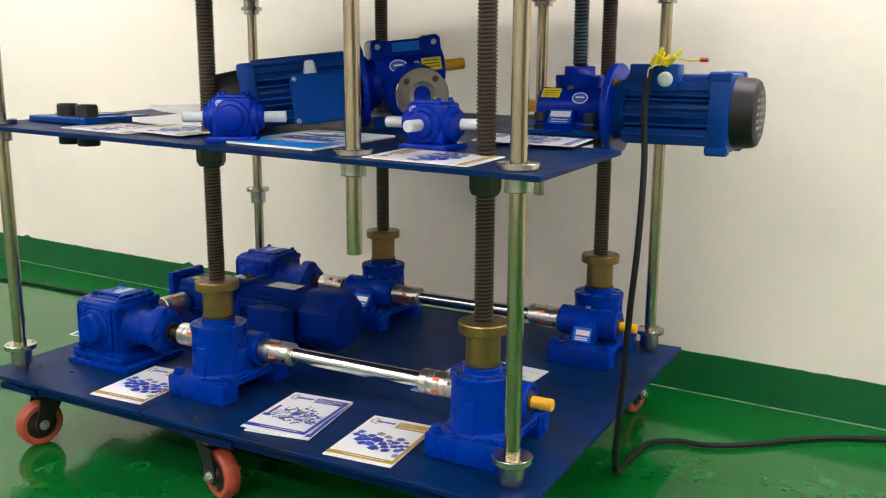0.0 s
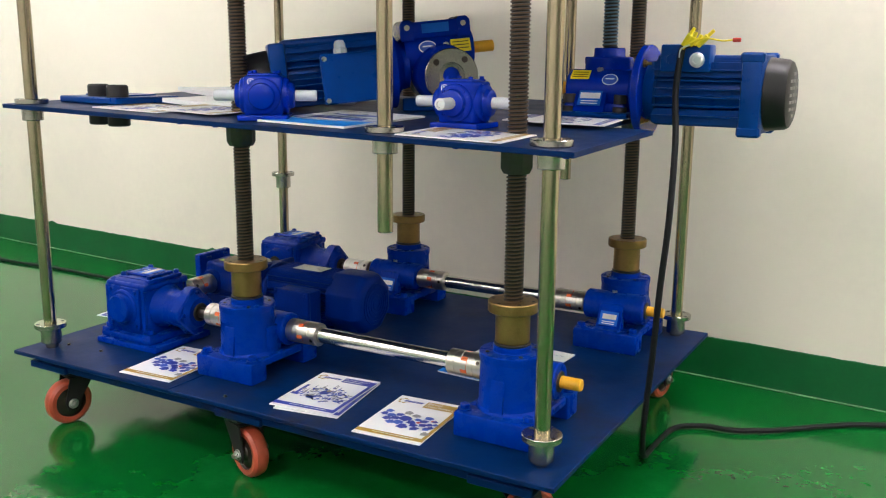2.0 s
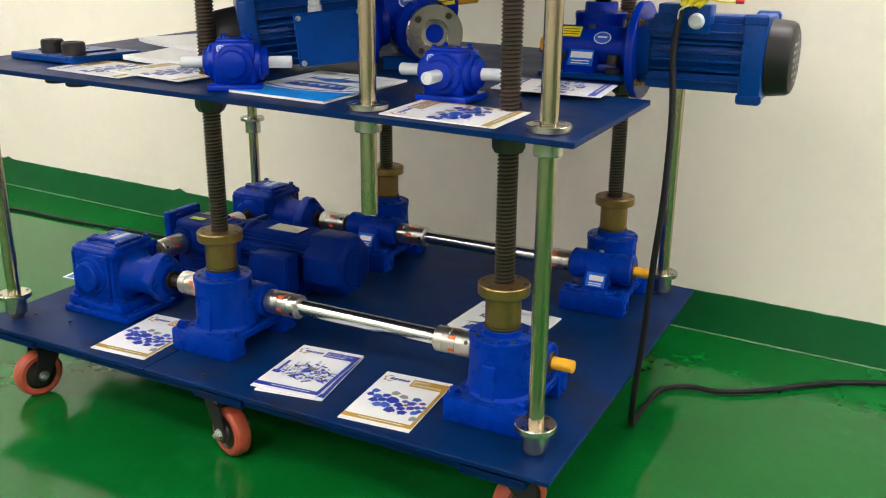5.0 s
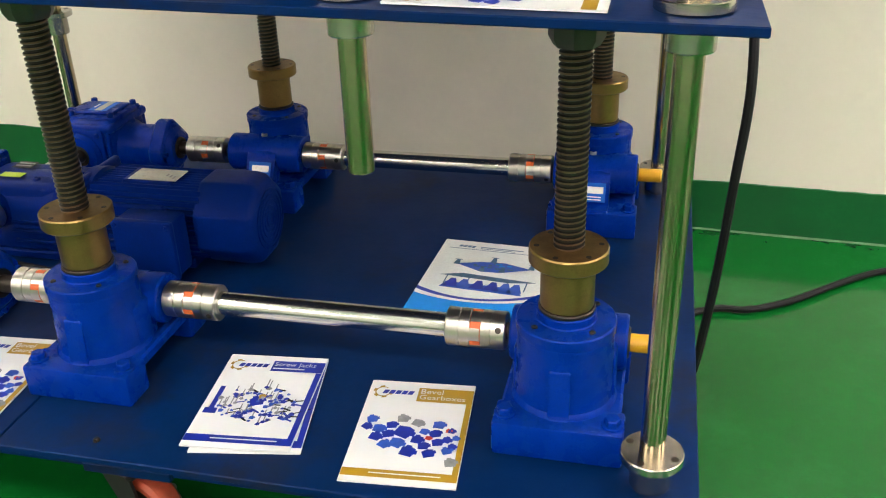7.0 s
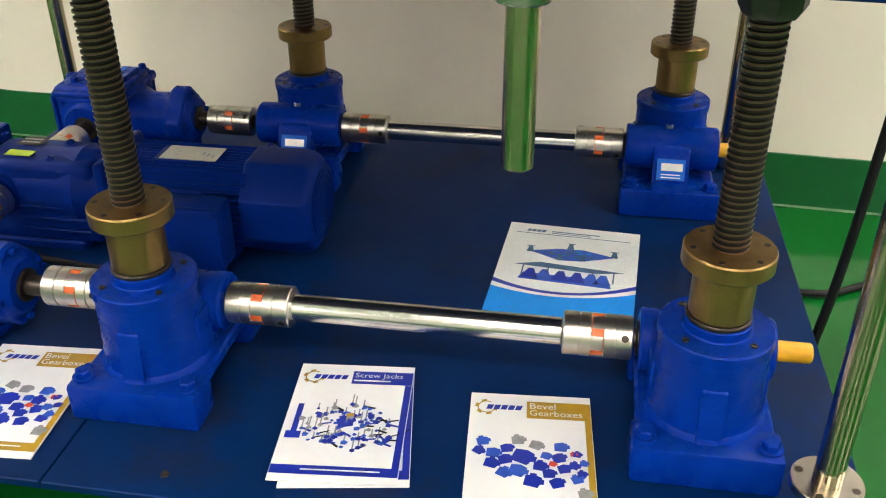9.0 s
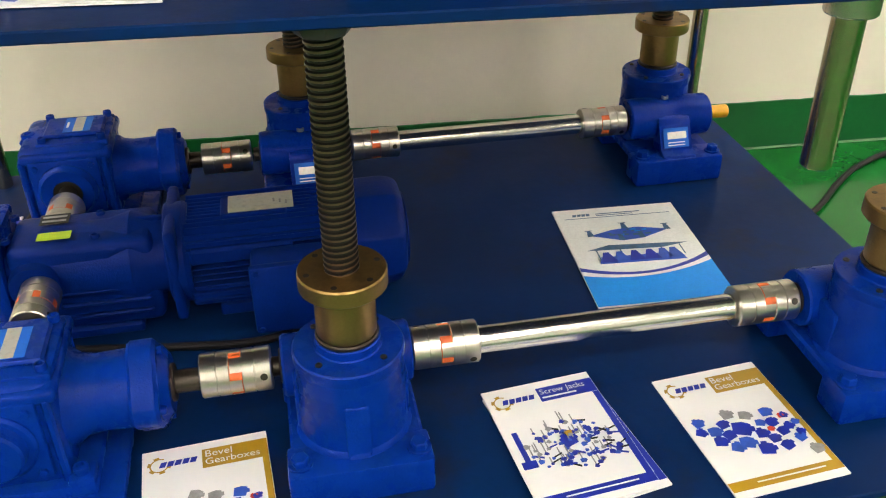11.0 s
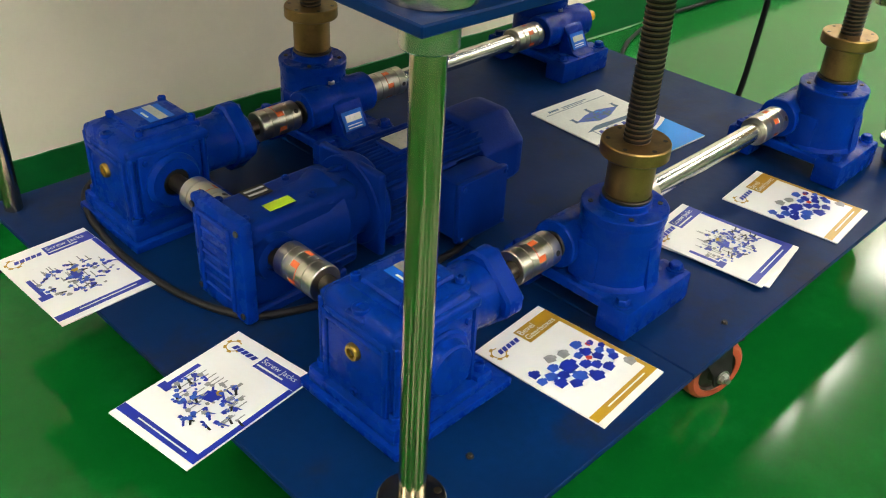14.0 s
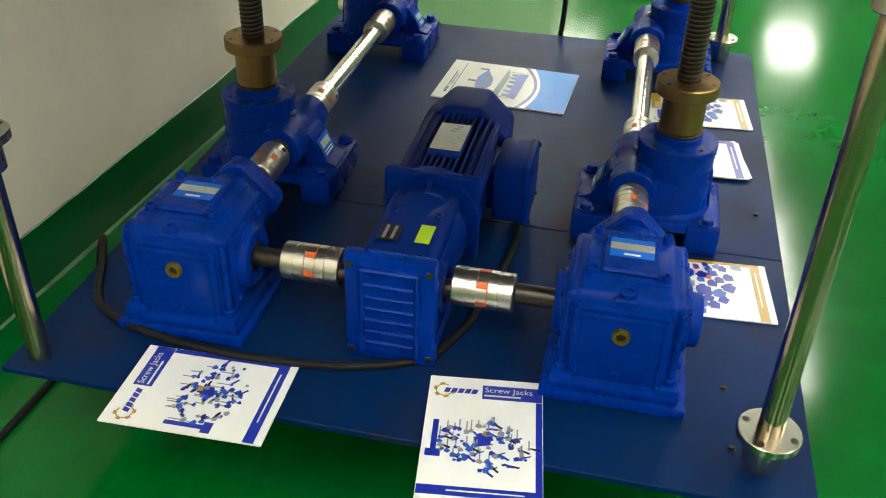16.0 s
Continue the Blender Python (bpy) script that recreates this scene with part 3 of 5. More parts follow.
# ---- bevel gearboxes ----
def bevel_gearbox(x, y, side):
    """side: +1 or -1, the side of the cross shaft towards the geared motor."""
    t = thing("bevel_gearbox", pose(x, y, H), "blue right-angle gearbox with a dusty top cover", "gearbox", "bevel gearboxes on the deck")
    z = SHAFT_Z - H
    bm = bmesh.new()
    box(bm, (0.025, 0, 0.010), (0.29, 0.262, 0.020), 0.004, seg=2)
    part("mounting_plate", bm, BLUE, t)
    bm = bmesh.new()
    box(bm, (0.01, 0, 0.032), (0.245, 0.235, 0.026), 0.008, seg=2)
    part("base_flange", bm, BLUE, t)
    bm = bmesh.new()
    box(bm, (0.0, 0, 0.132), (0.196, 0.192, 0.206), 0.024, seg=4)
    part("housing", bm, BLUE, t)
    # raised frames of the casting and corner pads
    bm = bmesh.new()
    box(bm, (0.006, 0, 0.212), (0.198, 0.204, 0.026), 0.012, seg=3)
    part("upper_rim", bm, BLUE, t)
    for sx in (-1, 1):
        for sy in (-1, 1):
            bm = bmesh.new()
            box(bm, (0.01 + sx * 0.1, sy * 0.093, 0.042), (0.042, 0.045, 0.026), 0.007, seg=2)
            part("foot_pad", bm, BLUE, t)
            bm = bmesh.new()
            box(bm, (sx * 0.088, sy * 0.097, 0.125), (0.014, 0.012, 0.17), 0.004)
            part("edge_rib", bm, BLUE, t)
    bm = bmesh.new()
    box(bm, (-0.092, 0.0, 0.2), (0.018, 0.16, 0.016), 0.006, seg=2)
    part("face_rib", bm, BLUE, t)
    bm = bmesh.new()
    box(bm, (0.022, 0, 0.231), (0.158, 0.152, 0.016), 0.006, seg=2)
    box(bm, (0.022, 0, 0.243), (0.13, 0.1, 0.010), 0.004)
    cover = part("top_cover", bm, BLUE, t)
    for sx in (-1, 1):
        for sy in (-1, 1):
            bm = bmesh.new()
            bolt(bm, at(0.022 + sx * 0.064, sy * 0.062, 0.239), 0.0095, 0.012)
            part("cover_bolt", bm, BLUE, cover)
    bm = bmesh.new()
    box(bm, (0.03, 0, 0.2487), (0.06, 0.078, 0.001), 0)
    lab = part("maker_label", bm, LABEL_BLUE, t, "light blue and silver label")
    bm = bmesh.new()
    box(bm, (0.033, 0, 0.2497), (0.022, 0.078, 0.0008), 0)
    part("silver_strip", bm, PLATE_AL, lab)
    bm = bmesh.new()
    box(bm, (0.008, 0, 0.2497), (0.005, 0.03, 0.0008), 0)
    part("text_bar", bm, INK_WHITE, lab)
    # front boss with blind cap and far boss with shaft
    for s in (-1, 1):
        f = at(0, 0, z + 0.004) @ (TO_Y if s > 0 else TO_Y @ Matrix.Rotation(radians(180), 4, "X"))
        bm = bmesh.new()
        box(bm, (0, 0, 0.1), (0.15, 0.15, 0.014), 0.01, f, 2)
        if s == side:
            lathe(bm, [(0, 0.09), (0.066, 0.09), (0.064, 0.112), (0.058, 0.118), (0.056, 0.124), (0.032, 0.124), (0.030, 0.114), (0, 0.114)], f, 40)
            part("shaft_boss", bm, BLUE, t)
            bm = bmesh.new()
            drum(bm, 0.034, 0.112, 0.119, f, 30)
            drum(bm, 0.0195, 0.11, 0.2, f, 24)
            part("cross_shaft", bm, DARK, t, "oily brown cross shaft")
        else:
            lathe(bm, [(0, 0.09), (0.066, 0.09), (0.065, 0.110), (0.060, 0.114), (0.052, 0.114), (0.050, 0.118), (0.049, 0.132), (0.045, 0.136), (0, 0.136)], f, 40)
            part("end_cap", bm, BLUE, t)
        for k in range(4):
            a = radians(45 + 90 * k)
            bm = bmesh.new()
            bolt(bm, f @ at(0.085 * math.cos(a), 0.085 * math.sin(a), 0.104), 0.0075, 0.009, False)
            part("boss_bolt", bm, BLUE, t)
    # input neck with a stout chamfered flange
    bm = bmesh.new()
    lathe(bm, [(0, 0.09), (0.082, 0.09), (0.078, 0.105), (0.068, 0.118), (0.064, 0.14), (0.066, 0.21), (0.066, 0.243), (0.05, 0.256), (0.03, 0.256), (0.028, 0.248), (0, 0.248)], at(0, 0, z) @ TO_X, 40)
    q = [(0.084, 0.016), (0.084, -0.016), (0.016, -0.084), (-0.016, -0.084), (-0.084, -0.016), (-0.084, 0.016), (-0.016, 0.084), (0.016, 0.084)]
    prism(bm, q, 0.196, 0.242, at(0, 0, z) @ TO_X, 0.006)
    neck = part("input_neck", bm, BLUE, t)
    for k in range(4):
        a = radians(90 * k)
        bm = bmesh.new()
        bolt(bm, at(0.242, 0.068 * math.cos(a), z + 0.068 * math.sin(a)) @ TO_X, 0.0075, 0.009)
        part("flange_bolt", bm, BLUE, neck)
    bm = bmesh.new()
    drum(bm, 0.0195, 0.24, 0.31, at(0, 0, z) @ TO_X, 24)
    drum(bm, 0.032, 0.25, 0.262, at(0, 0, z) @ TO_X, 28)
    part("input_shaft", bm, DARK, t, "oily brown input shaft")
    bm = bmesh.new()
    face = at(-0.098, 0, 0.15) @ Matrix.Rotation(radians(-90), 4, "Y")
    lathe(bm, [(0, 0), (0.0165, 0), (0.0165, 0.005), (0.0145, 0.009), (0.0095, 0.009), (0.0085, 0.002), (0, 0.002)], face, 24)
    plug = part("brass_plug", bm, BRASS_BRIGHT, t, "brass oil level plug")
    bm = bmesh.new()
    drum(bm, 0.0082, 0.001, 0.0045, face, 18, 0.0005)
    part("sight_hole", bm, DARK, plug)
    bm = bmesh.new()
    box(bm, (-0.083, 0, 0.2215), (0.036, 0.046, 0.012), 0.004)
    part("plug_pad", bm, BLUE, t)
    bm = bmesh.new()
    bolt(bm, at(-0.083, 0.0, 0.227), 0.016, 0.01)
    part("filler_plug", bm, BLUE, t)
    bm = bmesh.new()
    bolt(bm, at(-0.097, 0.0, 0.062) @ Matrix.Rotation(radians(-90), 4, "Y"), 0.008, 0.007)
    part("drain_plug", bm, BLUE, t)
    for sy in (-1, 1):
        bm = bmesh.new()
        box(bm, (-0.096, sy * 0.077, 0.125), (0.012, 0.016, 0.15), 0.005, seg=2)
        part("face_edge", bm, BLUE, t)
    bm = bmesh.new()
    box(bm, (-0.096, 0.0, 0.185), (0.012, 0.155, 0.014), 0.005, seg=2)
    part("face_edge", bm, BLUE, t)
    for sx in (-1, 1):
        for sy in (-1, 1):
            bm = bmesh.new()
            bolt(bm, at(0.01 + sx * 0.1, sy * 0.096, 0.055), 0.012, 0.014)
            part("foot_bolt", bm, BLUE, t)
    return t


bevel_gearbox(-1.728, FRONT - 0.006, 1)
bevel_gearbox(-1.735, BACK, -1)


# ---- motors ----
def finned_body(bm, x0, x1, core, m):
    """Core of a ribbed motor casing along local x."""
    lathe(bm, [(0, x0), (core, x0), (core, x1), (0, x1)], m @ TO_X, 48)


def cooling_fins(parent, material, x0, x1, core, r, m, count, thick):
    """Ribs that stand square to the nearest side, as on a cast casing."""
    for k in range(count):
        a = 2 * math.pi * (k + 0.5) / count
        c, s = math.cos(a), math.sin(a)
        reach = min(r / max(abs(c), abs(s)) * 0.90, r * 1.12)
        yv, zv = reach * c, reach * s
        bm = bmesh.new()
        if abs(s) > abs(c):
            h0, h1 = math.copysign(core * 0.8 * abs(s), s), zv
            box(bm, ((x0 + x1) / 2, yv, (h0 + h1) / 2), (x1 - x0, thick, abs(h1 - h0)), 0.001, m)
        else:
            h0, h1 = math.copysign(core * 0.8 * abs(c), c), yv
            box(bm, ((x0 + x1) / 2, (h0 + h1) / 2, zv), (x1 - x0, abs(h1 - h0), thick), 0.001, m)
        part("cooling_fin", bm, material, parent)


def build_geared_motor():
    t = thing("geared_motor", pose(-1.622, 0.77, H), "dusty blue geared motor coupled between two right-angle gearboxes", "geared motor")
    z = SHAFT_Z - H
    bm = bmesh.new()
    box(bm, (-0.03, 0, 0.112), (0.27, 0.14, 0.196), 0.02, seg=3)
    part("gear_case", bm, OLD_BLUE, t)
    bm = bmesh.new()
    box(bm, (-0.185, 0, 0.118), (0.03, 0.172, 0.234), 0.008, seg=2)
    part("end_frame", bm, BLUE, t)
    bm = bmesh.new()
    box(bm, (-0.06, 0, 0.012), (0.24, 0.16, 0.024), 0.005)
    part("foot_plate", bm, OLD_BLUE, t)
    bm = bmesh.new()
    lathe(bm, [(0, -0.17), (0.07, -0.17), (0.08, -0.1), (0.082, 0.02), (0.092, 0.06), (0.078, 0.1), (0.078, 0.125), (0, 0.125)], at(0, 0, 0.132) @ TO_X, 40)
    part("gear_dome", bm, OLD_BLUE, t)
    for k in range(4):
        for sy in (-1, 1):
            bm = bmesh.new()
            box(bm, (0.0, sy * 0.07, 0.05 + 0.028 * k), (0.17, 0.02, 0.008), 0.003)
            part("case_rib", bm, OLD_BLUE, t)
    for s in (-1, 1):
        bm = bmesh.new()
        lathe(bm, [(0, 0.05), (0.052, 0.05), (0.050, 0.075), (0.046, 0.088), (0.028, 0.088), (0.026, 0.08), (0, 0.08)], at(-0.12, 0, z) @ (TO_Y if s > 0 else TO_Y @ Matrix.Rotation(radians(180), 4, "X")), 36)
        part("output_boss", bm, OLD_BLUE, t)
    bm = bmesh.new()
    box(bm, (0.095, 0, 0.205), (0.06, 0.008, 0.03), 0.003)
    part("top_fin", bm, OLD_BLUE, t)
    for sy in (-1, 1):
        bm = bmesh.new()
        lathe(bm, [(0, 0), (0.02, 0), (0.018, 0.012), (0.01, 0.016), (0, 0.016)], at(0.03, sy * 0.05, 0.19) @ Matrix.Rotation(radians(-sy * 32), 4, "X"), 20)
        part("lifting_pad", bm, OLD_BLUE, t)
    bm = bmesh.new()
    box(bm, (-0.2005, 0, 0.118), (0.003, 0.118, 0.19), 0.001)
    face = part("end_cover", bm, BLUE, t)
    for sy in (-1, 1):
        bm = bmesh.new()
        box(bm, (-0.204, sy * 0.052, 0.118), (0.012, 0.01, 0.19), 0.004)
        part("cover_edge", bm, BLUE, face)
    bm = bmesh.new()
    box(bm, (-0.204, 0, 0.208), (0.012, 0.112, 0.010), 0.004)
    part("cover_edge", bm, BLUE, face)
    for k in range(6):
        bm = bmesh.new()
        box(bm, (-0.203, 0, 0.045 + 0.026 * k), (0.008, 0.096, 0.008), 0.003)
        part("cover_rib", bm, BLUE, face)
    for sy in (-1, 1):
        for h in (0.022, 0.214):
            bm = bmesh.new()
            drum(bm, 0.007, 0, 0.004, at(-0.2, sy * 0.074, h) @ Matrix.Rotation(radians(-90), 4, "Y"), 16, 0.001)
            part("cover_hole", bm, DARK, face)
    for h, sy in ((0.224, -0.045), (0.224, 0.045)):
        bm = bmesh.new()
        bolt(bm, at(-0.16, sy, h - 0.008), 0.009, 0.008)
        part("case_bolt", bm, OLD_BLUE, t)
        bm = bmesh.new()
        bolt(bm, at(0.0, sy, h - 0.02), 0.009, 0.012)
        part("case_bolt", bm, OLD_BLUE, t)
    bm = bmesh.new()
    drum(bm, 0.0195, -0.115, 0.125, at(-0.12, 0, z) @ TO_Y, 24)
    part("output_shaft", bm, DARK, t, "oily dark output shaft")
    bm = bmesh.new()
    box(bm, (-0.075, -0.036, 0.216), (0.062, 0.028, 0.001), 0)
    part("lime_label", bm, LIME, t, "small lime green label")
    bm = bmesh.new()
    box(bm, (-0.083, 0.030, 0.216), (0.055, 0.04, 0.001), 0)
    plate_ob = part("type_label", bm, BLACK, t, "worn black label")
    for k in range(2):
        bm = bmesh.new()
        box(bm, (-0.083, 0.038 - 0.016 * k, 0.217), (0.045, 0.006, 0.0008), 0)
        part("text_bar", bm, INK_GREY, plate_ob)
    # flange and motor
    bm = bmesh.new()
    box(bm, (0.14, 0, 0.13), (0.022, 0.205, 0.2), 0.03, seg=3)
    lathe(bm, [(0, 0.125), (0.1, 0.125), (0.102, 0.128), (0.102, 0.16), (0.095, 0.17), (0, 0.17)], at(0, 0, 0.13) @ TO_X, 44)
    part("motor_flange", bm, OLD_BLUE, t)
    bm = bmesh.new()
    finned_body(bm, 0.165, 0.46, 0.074, at(0, 0, 0.13))
    box(bm, (0.3, 0, 0.218), (0.13, 0.075, 0.012), 0.003)
    box(bm, (0.27, -0.085, 0.165), (0.2, 0.02, 0.035), 0.006)
    casing = part("motor_casing", bm, OLD_BLUE, t)
    cooling_fins(casing, OLD_BLUE, 0.165, 0.46, 0.074, 0.1, at(0, 0, 0.13), 44, 0.0035)
    bm = bmesh.new()
    box(bm, (0.315, 0, 0.2255), (0.128, 0.068, 0.0015), 0.0004)
    npl = part("nameplate", bm, PLATE_AL, t, "scratched silver nameplate")
    for k in range(3):
        bm = bmesh.new()
        box(bm, (0.365 - 0.012 * k, -0.012 + 0.006 * k, 0.2267), (0.004, 0.014, 0.0006), 0)
        part("text_bar", bm, INK_GREY, npl)
    bm = bmesh.new()
    lathe(bm, [(0.085, 0.445), (0.112, 0.448), (0.115, 0.455), (0.116, 0.56), (0.110, 0.585), (0.098, 0.596), (0.06, 0.6), (0, 0.6)], at(0, 0, 0.128) @ TO_X @ Matrix.Rotation(radians(22.5), 4, "Z"), 8)
    bmesh.ops.bevel(bm, geom=list(bm.edges), offset=0.006, segments=2, profile=0.5, affect="EDGES")
    cowl = part("fan_cowl", bm, OLD_BLUE, t)
    bm = bmesh.new()
    for k in range(5):
        ring(bm, 0.018 + 0.014 * k, 0.021 + 0.014 * k, 0.599, 0.6025, at(0, 0, 0.128) @ TO_X, 30, 0.0005)
    part("grille", bm, OLD_BLUE, cowl)
    bm = bmesh.new()
    box(bm, (0.36, -0.142, 0.112), (0.15, 0.078, 0.145), 0.012, seg=2)
    box(bm, (0.36, -0.178, 0.112), (0.156, 0.02, 0.152), 0.008, seg=2)
    box(bm, (0.36, -0.1, 0.112), (0.11, 0.05, 0.11), 0.008)
    tb = part("terminal_box", bm, OLD_BLUE, t)
    for sx in (-1, 1):
        for sz in (-1, 1):
            bm = bmesh.new()
            bolt(bm, at(0.36 + sx * 0.066, -0.188, 0.112 + sz * 0.064) @ Matrix.Rotation(radians(90), 4, "X"), 0.006, 0.004)
            part("box_screw", bm, OLD_BLUE, tb)
    bm = bmesh.new()
    drum(bm, 0.012, 0.012, 0.042, at(0.36, -0.145, 0), 16)
    part("cable_gland", bm, BLACK, tb)
    bm = bmesh.new()
    box(bm, (0.31, 0, 0.016), (0.2, 0.12, 0.03), 0.004)
    part("motor_foot", bm, OLD_BLUE, t)


build_geared_motor()


# ---- printed matter ----
def flat(bm, poly, z, index=0):
    f = bm.faces.new([bm.verts.new((x, y, z)) for x, y in poly])
    f.normal_update()
    if f.normal.z < 0:
        f.normal_flip()
    f.material_index = index


def rect(x0, x1, y0, y1):
    return [(x0, y0), (x1, y0), (x1, y1), (x0, y1)]


def pages(w, h, t, curl, rng):
    """A slightly lifted stack of sheets."""
    bm = bmesh.new()
    n = 10
    grid = {}
    for i in range(n + 1):
        for j in range(n + 1):
            u, v = i / n, j / n
            z = curl * (u ** 6 * v ** 2 + 0.6 * (1 - u) ** 6 * (1 - v) ** 2)
            for k in (0, 1):
                grid[i, j, k] = bm.verts.new(((u - 0.5) * w, (v - 0.5) * h, z + k * t))
    for i in range(n):
        for j in range(n):
            bm.faces.new([grid[i + a, j + b, 1] for a, b in ((0, 0), (1, 0), (1, 1), (0, 1))])
            bm.faces.new([grid[i + a, j + b, 0] for a, b in ((0, 1), (1, 1), (1, 0), (0, 0))])
    for i in range(n):
        for e in (0, n):
            bm.faces.new([grid[i, e, 0], grid[i + 1, e, 0], grid[i + 1, e, 1], grid[i, e, 1]])
            bm.faces.new([grid[e, i, 0], grid[e, i + 1, 0], grid[e, i + 1, 1], grid[e, i, 1]])
    return bm


def ink(bm, name, material, parent, label=""):
    return part(name, bm, material, parent, label, smooth=False)


def logo(parent, x, y, s, z):
    """Gear outline and slanted bars in place of the maker's mark."""
    bm = bmesh.new()
    k = 24
    for i in range(k):
        a0, a1 = 2 * math.pi * i / k, 2 * math.pi * (i + 1) / k
        if 0.0 < a0 < 0.9:
            continue
        r1 = 0.5 * s if (i // 2) % 2 else 0.40 * s
        flat(bm, [(x + r * math.cos(a), y + r * math.sin(a)) for r, a in ((0.34 * s, a0), (r1, a0), (r1, a1), (0.34 * s, a1))], z)
    ink(bm, "gear_mark", INK_GOLD, parent)
    bm = bmesh.new()
    cx = x - 0.02 * s
    for i in range(5):
        wd, hh, sl = 0.25 * s, 0.15 * s, 0.09 * s
        flat(bm, [(cx, y - hh), (cx + wd, y - hh), (cx + wd + sl, y + hh), (cx + sl, y + hh)], z + 0.0003)
        cx += 0.31 * s
    ink(bm, "mark_bar", INK_BLUE, parent)


def gear_shape(bm, rng, x, y, s, z, idx):
    """A little printed picture of a gearbox: body, flange and shaft."""
    a = rng.uniform(-0.5, 0.5)
    c, sn = math.cos(a), math.sin(a)

    def put(poly, dz):
        flat(bm, [(x + s * (c * u - sn * v), y + s * (sn * u + c * v)) for u, v in poly], z + dz, idx)
    put([(-0.5, -0.4), (0.35, -0.5), (0.5, -0.1), (0.5, 0.35), (0.1, 0.5), (-0.45, 0.4)], 0)
    put([(0.4, -0.2), (0.66, -0.18), (0.66, 0.18), (0.4, 0.22)], 0.0001)
    if rng.random() < 0.5:
        put([(-0.25, 0.35), (0.2, 0.35), (0.16, 0.62), (-0.2, 0.62)], 0.0002)


